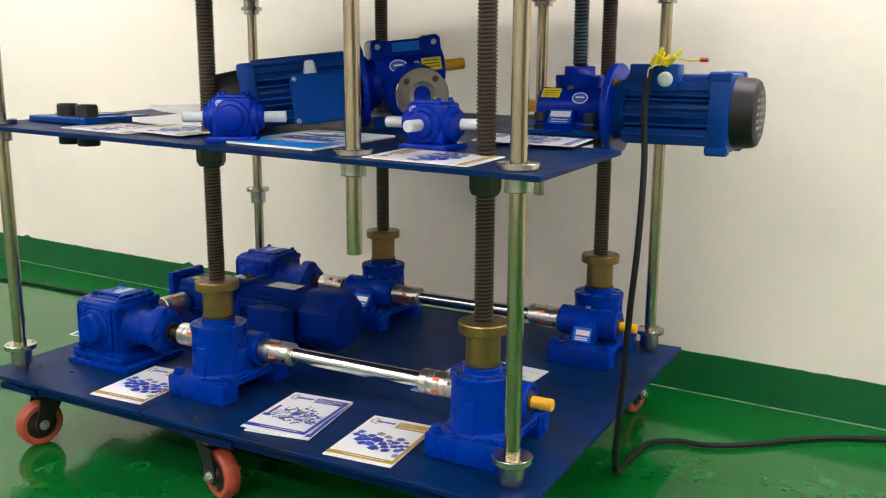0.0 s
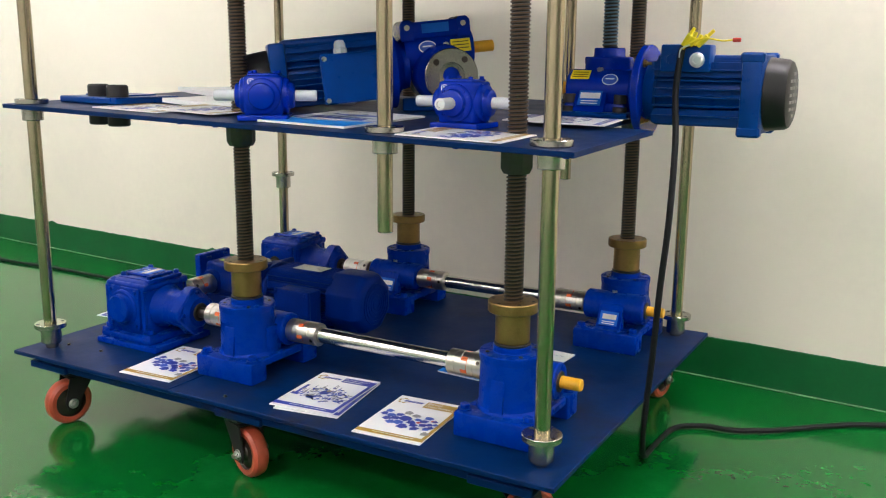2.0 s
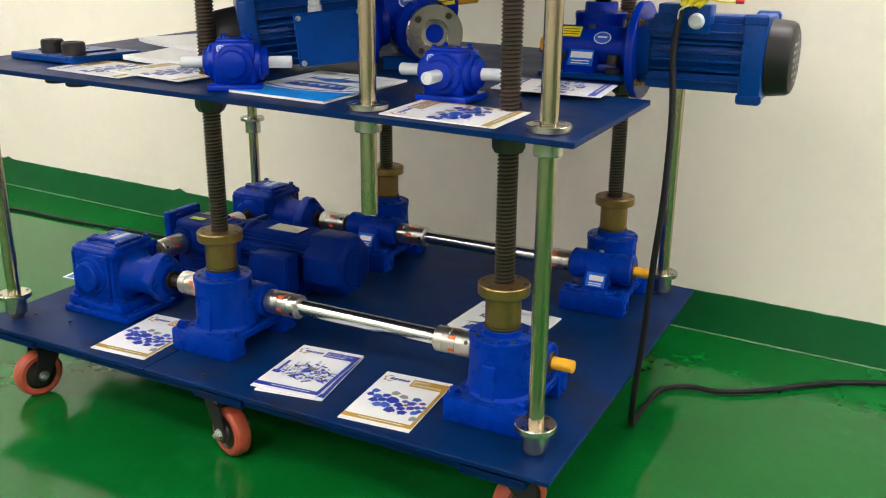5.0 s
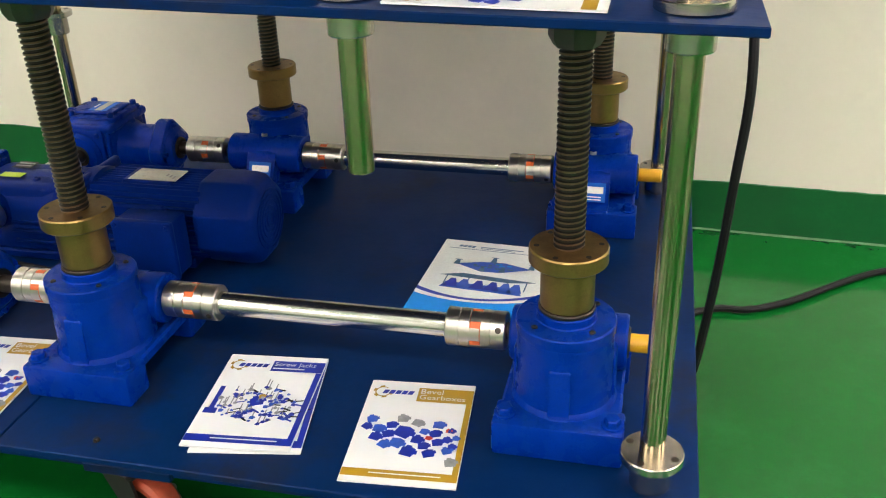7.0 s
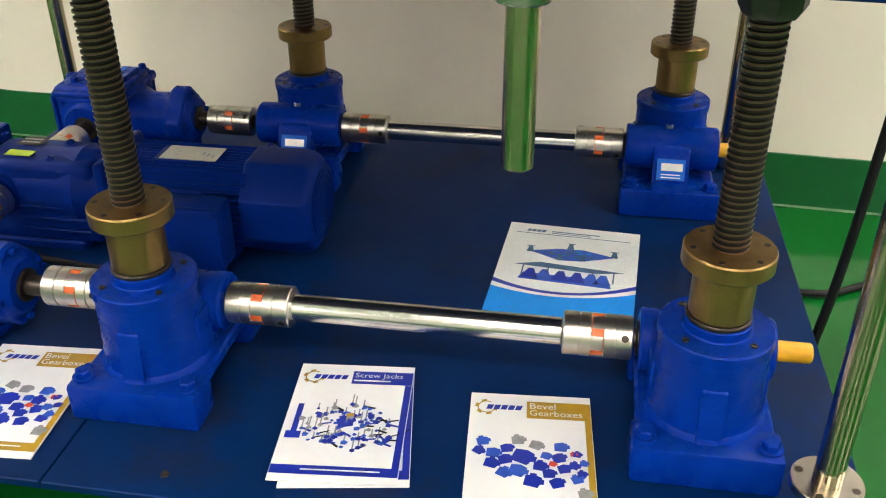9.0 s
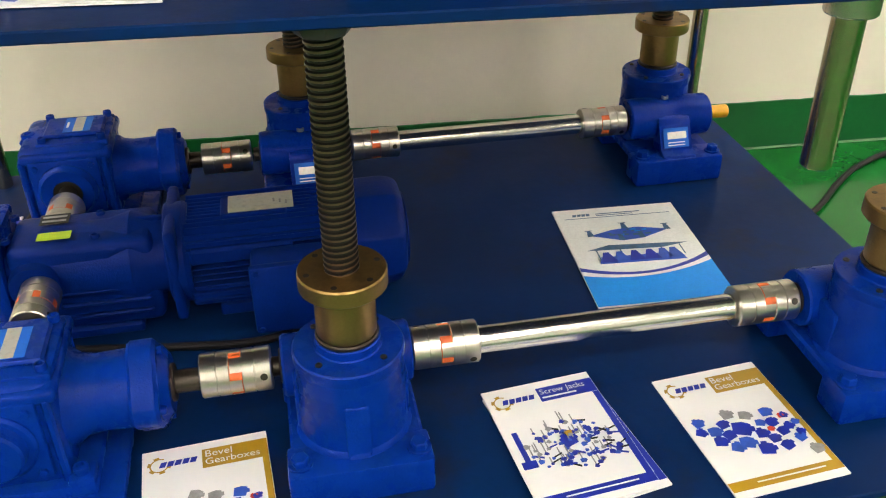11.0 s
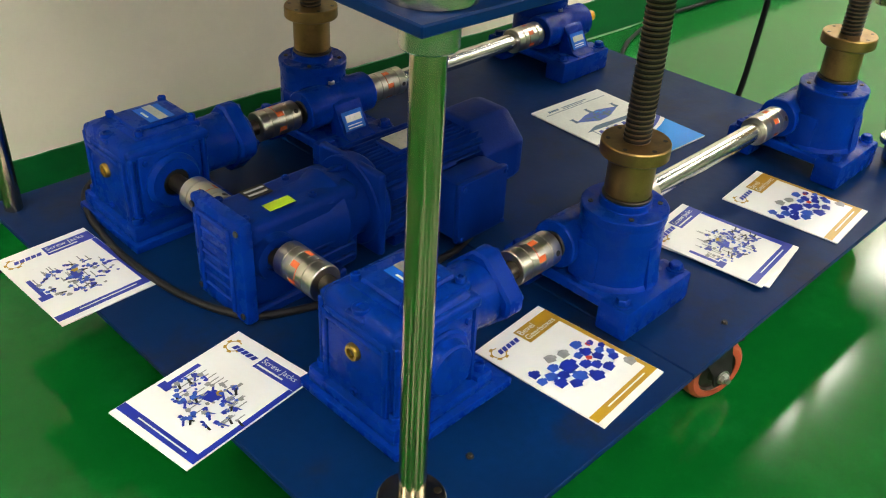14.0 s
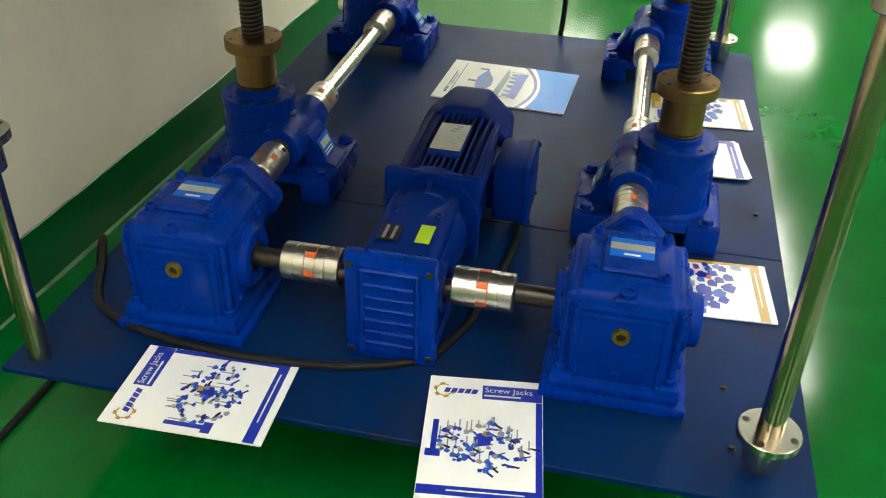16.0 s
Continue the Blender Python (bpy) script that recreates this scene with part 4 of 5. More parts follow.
def brochure(m, style, curl=0.006, seed=1, t=0.003, copies_below=0):
    gold = style == "gold"
    label = "white gearbox brochure with gold stripes" if gold else "white screw jack brochure with blue stripes"
    if copies_below:
        label += ", stacked on another"
    th = thing("brochure", m, label, "brochure", "brochures on the deck")
    w, h = 0.207, 0.297
    rng = random.Random(seed)
    part("sheet", pages(w, h, t, 0.0, rng), PAPER, th)
    z = t + 0.0006
    main = INK_GOLD if gold else INK_BLUE
    bm = bmesh.new()
    if gold:
        flat(bm, rect(w / 2 - 0.0115, w / 2 - 0.001, -h / 2 + 0.034, h / 2 - 0.062), z)
    else:
        flat(bm, rect(w / 2 - 0.0125, w / 2 - 0.001, -h / 2 + 0.034, h / 2 - 0.055), z)
    ink(bm, "side_stripe", main, th)
    bm = bmesh.new()
    flat(bm, rect(-w / 2 + 0.001, w / 2 - 0.001, -h / 2 + 0.014, -h / 2 + 0.034), z)
    ink(bm, "bottom_band", main, th)
    bm = bmesh.new()
    flat(bm, rect(-w / 2 + 0.05, w / 2 - 0.03, -h / 2 + 0.023, -h / 2 + 0.026), z + 0.0004)
    ink(bm, "small_print_bar", INK_SKY, th)
    bm = bmesh.new()
    x0 = -0.006
    flat(bm, rect(x0, w / 2 - 0.001, h / 2 - (0.062 if gold else 0.054), h / 2 - 0.018), z)
    box_ob = ink(bm, "title_box", main, th)
    if gold:
        lettering("Bevel", 0.0215, at(x0 + 0.004, h / 2 - 0.037, z + 0.0005), INK_WHITE, box_ob, "title")
        lettering("Gearboxes", 0.0205, at(x0 + 0.004, h / 2 - 0.055, z + 0.0005), INK_WHITE, box_ob, "title")
    else:
        lettering("Screw Jacks", 0.0185, at(x0 + 0.004, h / 2 - 0.036, z + 0.0005), INK_WHITE, box_ob, "title")
        bm = bmesh.new()
        flat(bm, rect(x0 + 0.004, x0 + 0.07, h / 2 - 0.047, h / 2 - 0.043), z + 0.0005)
        ink(bm, "subtitle_bar", INK_SKY, box_ob)
    logo(th, -w / 2 + 0.028, h / 2 - 0.037, 0.04, z)
    bm = bmesh.new()
    if gold:
        spots = [(-0.078, 0.036, 0.024), (-0.084, 0.014, 0.022), (-0.06, 0.010, 0.027), (-0.062, -0.014, 0.027), (-0.038, 0.022, 0.024), (-0.04, -0.004, 0.026),
                 (-0.012, 0.004, 0.04), (-0.02, -0.028, 0.032), (-0.042, -0.034, 0.026), (0.004, -0.05, 0.032), (0.016, -0.016, 0.026), (0.03, -0.032, 0.024),
                 (0.042, -0.052, 0.026), (0.054, -0.02, 0.024), (0.046, 0.004, 0.026), (0.05, 0.03, 0.026), (0.074, -0.042, 0.022), (0.07, -0.012, 0.02),
                 (0.082, -0.03, 0.018), (0.086, -0.006, 0.016), (0.026, 0.008, 0.02), (0.076, 0.014, 0.016)]
        for i, (x, y, s) in enumerate(spots):
            gear_shape(bm, rng, x, y - 0.012, s * 0.86, z + 0.00004 * i, rng.choice((0, 0, 1)))
        for x, y in ((0.01, 0.03), (-0.02, 0.04), (0.085, -0.075)):
            gear_shape(bm, rng, x, y - 0.01, 0.022, z + 0.0006, 2)
        gear_shape(bm, rng, 0.036, -0.022, 0.012, z + 0.0008, 3)
        gear_shape(bm, rng, 0.07, 0.002, 0.011, z + 0.0008, 3)
    else:
        flat(bm, rect(-0.088, -0.078, -0.035, 0.035), z, 0)
        flat(bm, rect(-0.096, -0.070, -0.052, -0.035), z, 0)
        for i in range(120):
            u = rng.uniform(-1, 1)
            v = rng.uniform(-1, 1)
            if u * u + v * v > 1:
                continue
            x, y, s = u * 0.082, v * 0.06 - 0.02 - 0.01 * u, rng.uniform(0.005, 0.0105)
            pick = rng.choice((0, 0, 1, 1, 2))
            zz = z + 0.00002 * i
            if rng.random() < 0.35:
                hgt = rng.uniform(0.012, 0.03)
                flat(bm, rect(x - 0.0012, x + 0.0012, y, y + hgt), zz, 2)
            if rng.random() < 0.3:
                a = rng.uniform(-0.8, 0.5)
                d = (0.018 * math.cos(a), 0.018 * math.sin(a))
                flat(bm, [(x, y), (x + d[0], y + d[1]), (x + d[0] + 0.002, y + d[1] + 0.004), (x + 0.002, y + 0.004)], zz, rng.choice((0, 4)))
            gear_shape(bm, rng, x, y, s, zz + 0.00001, pick)
        gear_shape(bm, rng, 0.0, -0.01, 0.028, z + 0.0016, 0)
        gear_shape(bm, rng, 0.006, 0.006, 0.013, z + 0.0018, 5)
    ink(bm, "cover_picture", [INK_BLUE, INK_MID, INK_GREY, INK_RED, BLACK, INK_GOLD], th)
    return th


def sky_brochure(m, seed=1, t=0.004, w=0.30, h=0.402):
    """Large catalogue with a pale sky, two pictures of lifting tables and a sweeping blue foot."""
    th = thing("catalogue", m, "large pale blue catalogue with a sweeping blue lower band", "brochure", "large catalogues")
    rng = random.Random(seed)
    part("sheet", pages(w, h, t, 0.0, rng), INK_SKY, th, "pale sky printed cover")
    z = t + 0.0006

    def curve(u, base, sag):
        return base + sag * (u * u - 0.15) + 0.012 * u

    def band(lo, lo_sag, hi, hi_sag, material, name, dz=0.0):
        bm = bmesh.new()
        n = 16
        for i in range(n):
            u0, u1 = -1 + 2 * i / n, -1 + 2 * (i + 1) / n
            flat(bm, [(u0 * w / 2, max(-h / 2, curve(u0, lo, lo_sag))), (u1 * w / 2, max(-h / 2, curve(u1, lo, lo_sag))),
                      (u1 * w / 2, curve(u1, hi, hi_sag)), (u0 * w / 2, curve(u0, hi, hi_sag))], z + dz)
        ink(bm, name, material, th)
    band(-0.4, 0, -0.098, 0.03, INK_CYAN, "blue_foot")
    band(-0.098, 0.03, -0.088, 0.038, INK_WHITE, "white_sweep", 0.0001)
    band(-0.088, 0.038, -0.078, 0.044, INK_BLUE, "dark_sweep", 0.0002)
    bm = bmesh.new()
    flat(bm, rect(-w / 2 + 0.02, w / 2 - 0.02, h / 2 - 0.046, h / 2 - 0.0435), z)
    flat(bm, rect(-w / 2 + 0.10, w / 2 - 0.09, h / 2 - 0.031, h / 2 - 0.027), z)
    flat(bm, rect(-w / 2 + 0.10, w / 2 - 0.11, h / 2 - 0.038, h / 2 - 0.035), z)
    ink(bm, "small_print_bar", INK_STEEL, th)
    bm = bmesh.new()
    for i in range(4):
        flat(bm, [(-w / 2 + 0.042 + 0.011 * i, h / 2 - 0.036), (-w / 2 + 0.051 + 0.011 * i, h / 2 - 0.036), (-w / 2 + 0.054 + 0.011 * i, h / 2 - 0.025), (-w / 2 + 0.045 + 0.011 * i, h / 2 - 0.025)], z)
    ink(bm, "mark_bar", INK_STEEL, th)
    # upper picture: an open lifting table
    bm = bmesh.new()
    flat(bm, [(-0.09, 0.075), (-0.02, 0.045), (0.03, 0.05), (0.10, 0.08), (0.03, 0.1), (-0.03, 0.095)], z, 0)
    for x, y in ((-0.088, 0.075), (0.0, 0.1), (0.098, 0.082), (-0.02, 0.05), (0.03, 0.055)):
        flat(bm, [(x - 0.008, y - 0.004), (x + 0.008, y - 0.004), (x + 0.004, y + 0.022), (x - 0.004, y + 0.022)], z + 0.0004, 1)
        flat(bm, rect(x - 0.009, x + 0.009, y + 0.020, y + 0.023), z + 0.0005, 1)
    for i in range(14):
        x, y = rng.uniform(-0.05, 0.06), rng.uniform(0.062, 0.09)
        flat(bm, rect(x, x + rng.uniform(0.008, 0.02), y, y + 0.007), z + 0.0002, rng.choice((1, 2)))
    ink(bm, "lifting_table_picture", [INK_MID, INK_STEEL, INK_CYAN], th)
    # lower picture: a roofed lifting table
    bm = bmesh.new()
    flat(bm, [(-0.1, -0.045), (0.1, -0.05), (0.085, -0.02), (-0.09, -0.018)], z, 0)
    flat(bm, [(-0.115, 0.012), (0.06, 0.004), (0.125, 0.018), (-0.06, 0.03)], z, 1)
    for x in (-0.095, -0.04, 0.055, 0.1):
        flat(bm, rect(x, x + 0.003, -0.03, 0.012), z + 0.0002, 1)
    for x in (-0.075, -0.045, -0.01, 0.025, 0.055, 0.08):
        flat(bm, [(x - 0.02, -0.04), (x + 0.018, -0.04), (x + 0.006, 0.0), (x - 0.006, 0.0)], z + 0.0004, rng.choice((0, 2)))
    ink(bm, "roofed_table_picture", [INK_MID, INK_STEEL, INK_BLUE], th)
    return th


brochure(pose(-1.428, 0.192, H + 0.001, 0, 0, 4), "gold", seed=3)
brochure(pose(-0.8226, 0.2174, H + 0.001, 0, 0, 9.5), "blue", seed=4)
brochure(pose(-0.832, 0.220, H + 0.0065, 0, 0, 5.6), "blue", seed=5, copies_below=1)
brochure(pose(-0.517, 0.191, H + 0.001, 0, 0, 4.6), "gold", seed=6)
sky_brochure(pose(-0.4885, 0.765, H + 0.001, 0, 0, -3.2), 7)
brochure(pose(-1.9895, 1.075, H + 0.001, 0, 0, 2), "blue", seed=8)
brochure(pose(-1.977, 0.562, H + 0.001, 0, 0, -82.3), "blue", seed=9)

# ---- things on the lifting platform ----


def small_gearbox(x, y, turn, front_shaft):
    t = thing("small_bevel_gearbox", pose(x, y, shelf_z(x, y), 0, 0, turn) @ Matrix.Scale(0.95, 4), "small glossy blue gearbox with white sleeved shafts", "gearbox", "small gearboxes on the platform")
    z = 0.073
    bm = bmesh.new()
    box(bm, (0, 0, 0.009), (0.15, 0.15, 0.018), 0.005, seg=2)
    box(bm, (0, 0, 0.074), (0.116, 0.116, 0.118), 0.012, seg=3)
    box(bm, (0, 0, 0.133), (0.092, 0.092, 0.012), 0.005, seg=2)
    for f in (TO_X, TO_X @ Matrix.Rotation(radians(180), 4, "X"), TO_Y @ Matrix.Rotation(radians(180), 4, "X"), TO_Y):
        lathe(bm, [(0, 0.05), (0.054, 0.05), (0.053, 0.068), (0.049, 0.072), (0.04, 0.074), (0.036, 0.086), (0.026, 0.09), (0, 0.09)], at(0, 0, z) @ f, 32)
    part("housing", bm, BLUE_CLEAN, t)
    for sx in (-1, 1):
        for sy in (-1, 1):
            bm = bmesh.new()
            bolt(bm, at(sx * 0.036, sy * 0.036, 0.139), 0.0065, 0.007)
            part("cover_bolt", bm, BLUE_CLEAN, t)
    for f in (TO_X, TO_X @ Matrix.Rotation(radians(180), 4, "X"), TO_Y @ Matrix.Rotation(radians(180), 4, "X")):
        for k in range(4):
            a = radians(45 + 90 * k)
            bm = bmesh.new()
            bolt(bm, at(0, 0, z) @ f @ at(0.043 * math.cos(a), 0.043 * math.sin(a), 0.070), 0.0055, 0.006)
            part("flange_bolt", bm, BLUE_CLEAN, t)
    ends = [TO_X, TO_X @ Matrix.Rotation(radians(180), 4, "X")] + ([TO_Y @ Matrix.Rotation(radians(180), 4, "X")] if front_shaft else [])
    for f in ends:
        bm = bmesh.new()
        lathe(bm, [(0, 0.088), (0.0165, 0.088), (0.0168, 0.15), (0.0155, 0.153), (0.009, 0.154), (0.008, 0.15), (0, 0.15)], at(0, 0, z) @ f, 20)
        part("shaft_sleeve", bm, WHITE_PL, t, "white plastic shaft sleeve")
    oval_badge(t, at(-0.028, -0.066, 0.112) @ Matrix.Rotation(radians(62), 4, "X") @ Matrix.Rotation(radians(-35), 4, "Z"), 0.016, 0.011)


def oval_badge(parent, m, a, b):
    """Oval maker's badge: white rim round a blue field with a bar."""
    bm = bmesh.new()
    ring_pts = [(a * math.cos(2 * math.pi * k / 24), b * math.sin(2 * math.pi * k / 24)) for k in range(24)]
    prism(bm, ring_pts, 0, 0.0012, m)
    badge = part("oval_badge", bm, INK_WHITE, parent, "white rimmed oval badge", smooth=False)
    bm = bmesh.new()
    prism(bm, [(x * 0.88, y * 0.84) for x, y in ring_pts], 0.0010, 0.0018, m)
    part("badge_field", bm, INK_MID, badge, smooth=False)
    bm = bmesh.new()
    box(bm, (0, 0.1 * b, 0.0021), (a * 1.1, b * 0.22, 0.0008), 0, m)
    part("badge_bar", bm, INK_SKY, badge)


small_gearbox(-0.995, 0.175, 32, False)
small_gearbox(-0.440, 0.345, 2, True)


def build_flange_motor_unit():
    """Worm gear unit with flange motor, lying at an angle with its nose raised; local x runs from fan to free shaft."""
    base = Vector((-0.795, 0.765))
    t = thing("worm_geared_motor", pose(base.x, base.y, shelf_z(base.x, base.y), 0, 0, 42) @ Matrix.Scale(1.04, 4), "blue worm gear unit with a flanged motor, nose raised", "geared motor")
    m = at(0, 0, 0.148) @ Matrix.Rotation(radians(-6.0), 4, "Y")
    # motor casing
    bm = bmesh.new()
    finned_body(bm, -0.465, -0.14, 0.078, m)
    box(bm, (-0.305, 0, 0.096), (0.32, 0.11, 0.03), 0.012, m, 2)
    casing = part("motor_casing", bm, MOTOR_BLUE, t)
    cooling_fins(casing, MOTOR_BLUE, -0.465, -0.14, 0.078, 0.1, m, 32, 0.0038)
    bm = bmesh.new()
    box(bm, (-0.478, 0, 0.008), (0.05, 0.215, 0.192), 0.009, m, 2)
    part("end_bell", bm, MOTOR_BLUE, t)
    bm = bmesh.new()
    lathe(bm, [(0, -0.585), (0.066, -0.585), (0.078, -0.575), (0.086, -0.505), (0.084, -0.5), (0, -0.5)], m @ TO_X, 36)
    part("fan_cowl", bm, BLACK, t, "black plastic fan cowl")
    bm = bmesh.new()
    box(bm, (-0.265, -0.135, -0.014), (0.178, 0.06, 0.132), 0.008, m, 2)
    box(bm, (-0.265, -0.168, -0.014), (0.19, 0.016, 0.144), 0.005, m)
    tb = part("terminal_box", bm, MOTOR_BLUE, t)
    for sx in (-1, 1):
        for sz in (-1, 1):
            bm = bmesh.new()
            bolt(bm, m @ at(-0.265 + sx * 0.083, -0.176, -0.014 + sz * 0.06) @ Matrix.Rotation(radians(90), 4, "X"), 0.0075, 0.006)
            part("box_screw", bm, ZINC, tb)
    bm = bmesh.new()
    lathe(bm, [(0, 0.08), (0.02, 0.08), (0.02, 0.098), (0.017, 0.102), (0.017, 0.112), (0.012, 0.122), (0, 0.124)], m @ at(-0.295, -0.135, -0.028), 8)
    part("cable_gland", bm, WHITE_PL, tb, "pale plastic cable gland")
    # flange
    bm = bmesh.new()
    lathe(bm, [(0, -0.145), (0.126, -0.145), (0.128, -0.142), (0.128, -0.128), (0.126, -0.125), (0.1, -0.122), (0.075, -0.1), (0.07, -0.08), (0, -0.08)], m @ TO_X, 48)
    part("motor_flange", bm, BLUE_CLEAN, t)
    # worm housing, wheel housing, feet
    bm = bmesh.new()
    lathe(bm, [(0, -0.09), (0.07, -0.09), (0.066, -0.06), (0.066, 0.1), (0.062, 0.105), (0.062, 0.125), (0.058, 0.13), (0, 0.13)], m @ at(0, 0, 0.035) @ TO_X, 36)
    lathe(bm, [(0, -0.09), (0.085, -0.09), (0.09, -0.08), (0.09, 0.08), (0.085, 0.09), (0, 0.09)], m @ at(0.02, 0, -0.035) @ TO_Y, 44)
    box(bm, (0.01, 0, 0.102), (0.2, 0.13, 0.05), 0.006, m, 2)
    for sx in (-1, 1):
        prism(bm, [(-0.022, -0.02), (0.022, -0.02), (0.022, 0.03), (0.012, 0.042), (-0.012, 0.042), (-0.022, 0.03)], -0.066, 0.066, m @ at(0.01 + sx * 0.088, 0, 0.092) @ Matrix.Rotation(radians(90), 4, "X"), 0.003)
    part("gear_case", bm, BLUE_CLEAN, t)
    for sx in (-1, 1):
        bm = bmesh.new()
        for sy in (-1, 1):
            drum(bm, 0.0085, 0.065, 0.0675, m @ at(0.01 + sx * 0.088, 0, 0.112) @ Matrix.Rotation(radians(90 * sy), 4, "X"), 18, 0.0005)
        part("foot_hole", bm, PLATE_AL, t)
    bm = bmesh.new()
    box(bm, (0.0, 0.02, 0.02), (0.2, 0.15, 0.04), 0.004)
    part("foot_plate", bm, MOTOR_BLUE, t)
    # output flange, bright steel, facing the front
    f = m @ at(0.028, -0.02, -0.04) @ TO_Y @ Matrix.Rotation(radians(180), 4, "X")
    bm = bmesh.new()
    lathe(bm, [(0, 0.085), (0.06, 0.085), (0.058, 0.12), (0.05, 0.125), (0, 0.125)], f, 36)
    part("output_boss", bm, BLUE_CLEAN, t)
    bm = bmesh.new()
    lathe(bm, [(0, 0.122), (0.08, 0.122), (0.082, 0.124), (0.082, 0.136), (0.08, 0.138), (0.04, 0.138), (0.038, 0.134), (0.026, 0.133), (0.025, 0.12), (0, 0.12)], f, 48)
    fl = part("output_flange", bm, STEEL, t, "bright turned steel output flange")
    for k in range(4):
        a = radians(45 + 90 * k)
        bm = bmesh.new()
        drum(bm, 0.0095, 0.13, 0.1385, f @ at(0.062 * math.cos(a), 0.062 * math.sin(a), 0), 18, 0.0004)
        part("flange_hole", bm, DARK, fl)
    # free worm shaft with yellow cover, labels
    bm = bmesh.new()
    drum(bm, 0.018, 0.125, 0.205, m @ at(0, 0, 0.035) @ TO_X, 24, 0.002)
    part("shaft_cap", bm, YELLOW, t, "yellow plastic cap on the shaft")
    lab = m @ at(0.085, -0.0615, 0.045) @ Matrix.Rotation(radians(74), 4, "X")
    bm = bmesh.new()
    box(bm, (0, 0, 0.005), (0.062, 0.04, 0.001), 0, lab)
    yl = part("warning_label", bm, LABEL_YELLOW, t, "yellow label with small print")
    for k in range(3):
        bm = bmesh.new()
        box(bm, (0, 0.011 - 0.010 * k, 0.006), (0.05, 0.0025, 0.0006), 0, lab)
        part("text_bar", bm, DARK, yl)
    oval_badge(t, m @ at(-0.02, -0.068, 0.05) @ Matrix.Rotation(radians(80), 4, "X"), 0.028, 0.019)
    bm = bmesh.new()
    bolt(bm, m @ at(0.038, -0.066, 0.05) @ Matrix.Rotation(radians(85), 4, "X"), 0.01, 0.008)
    part("filler_plug", bm, ZINC, t)
    bm = bmesh.new()
    box(bm, (0.01, -0.0658, 0.106), (0.085, 0.001, 0.028), 0, m)
    part("maker_label", bm, LABEL_BLUE, t)


build_flange_motor_unit()


def build_motor_jack():
    """Screw jack with flange motor; local origin under the screw axis, the worm and motor along +x."""
    ax, ay = -0.268, 1.0
    zs = shelf_z(ax, ay)
    t = thing("motorised_screw_jack", pose(ax, ay, zs), "glossy blue screw jack driven by a flanged electric motor", "screw jack")
    wz, wy = 0.085, -0.06
    bm = bmesh.new()
    box(bm, (0.0, -0.03, 0.008), (0.26, 0.3, 0.016), 0.004)
    part("base_plate", bm, MOTOR_BLUE, t)
    bm = bmesh.new()
    box(bm, (0, -0.03, 0.028), (0.2, 0.2, 0.03), 0.008, seg=2)
    lathe(bm, [(0, 0.03), (0.085, 0.03), (0.08, 0.055), (0.076, 0.16), (0.078, 0.164), (0.078, 0.18), (0.075, 0.184), (0.052, 0.184), (0.05, 0.187), (0.049, 0.209), (0.046, 0.212), (0, 0.212)], I4, 44)
    lathe(bm, [(0, -0.1), (0.056, -0.1), (0.06, -0.095), (0.06, 0.105), (0.07, 0.12), (0.075, 0.14), (0, 0.14)], at(0, wy, wz) @ TO_X, 40)
    prism(bm, [(-0.16, 0.015), (-0.05, 0.015), (-0.05, 0.1), (-0.112, 0.095), (-0.118, 0.075), (-0.145, 0.03)], -0.05, 0.05,
          at(-0.01, 0, 0) @ Matrix(((0, 0, 1, 0), (1, 0, 0, 0), (0, 1, 0, 0), (0, 0, 0, 1))), 0.004)
    part("housing", bm, BLUE_CLEAN, t)
    for sx, sy in ((-1, -0.12), (1, -0.12), (-1, 0.07), (1, 0.07)):
        bm = bmesh.new()
        bolt(bm, at(sx * 0.083, sy, 0.042), 0.02, 0.028)
        bolt(bm, at(sx * 0.083, sy, 0.016), 0.022, 0.016)
        part("hold_down_bolt", bm, KNOB, t, "black socket head bolt")
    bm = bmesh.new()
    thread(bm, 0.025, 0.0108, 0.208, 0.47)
    part("spindle", bm, [SCREW_BLUE, GROOVE_SHADE], t, "blue tinted screw spindle")
    bm = bmesh.new()
    drum(bm, 0.02, -0.165, -0.1, at(0, wy, wz) @ TO_X, 24)
    part("shaft_cap", bm, YELLOW, t, "yellow plastic cap on the shaft")
    lab = at(-0.055, wy - 0.043, wz + 0.043) @ Matrix.Rotation(radians(48), 4, "X")
    bm = bmesh.new()
    box(bm, (0, 0, 0.001), (0.062, 0.036, 0.001), 0, lab)
    yl = part("warning_label", bm, LABEL_YELLOW, t, "yellow label with small print")
    for k in range(3):
        bm = bmesh.new()
        box(bm, (0, 0.009 - 0.009 * k, 0.002), (0.05, 0.0022, 0.0006), 0, lab)
        part("text_bar", bm, DARK, yl)
    slope = at(-0.008, -0.1375, 0.052) @ Matrix.Rotation(radians(62), 4, "X")
    bm = bmesh.new()
    box(bm, (0, 0.004, 0.006), (0.075, 0.05, 0.001), 0, slope)
    ml = part("maker_label", bm, LABEL_BLUE, t, "blue and silver label")
    bm = bmesh.new()
    box(bm, (0, 0.012, 0.007), (0.066, 0.019, 0.0008), 0, slope)
    part("silver_strip", bm, INK_WHITE, ml)
    for k in range(2):
        bm = bmesh.new()
        box(bm, (0, -0.006 - 0.008 * k, 0.007), (0.055, 0.0025, 0.0008), 0, slope)
        part("text_bar", bm, INK_WHITE, ml)
    oval_badge(t, at(0.045, wy - 0.053, wz + 0.03) @ Matrix.Rotation(radians(62), 4, "X"), 0.026, 0.019)
    bm = bmesh.new()
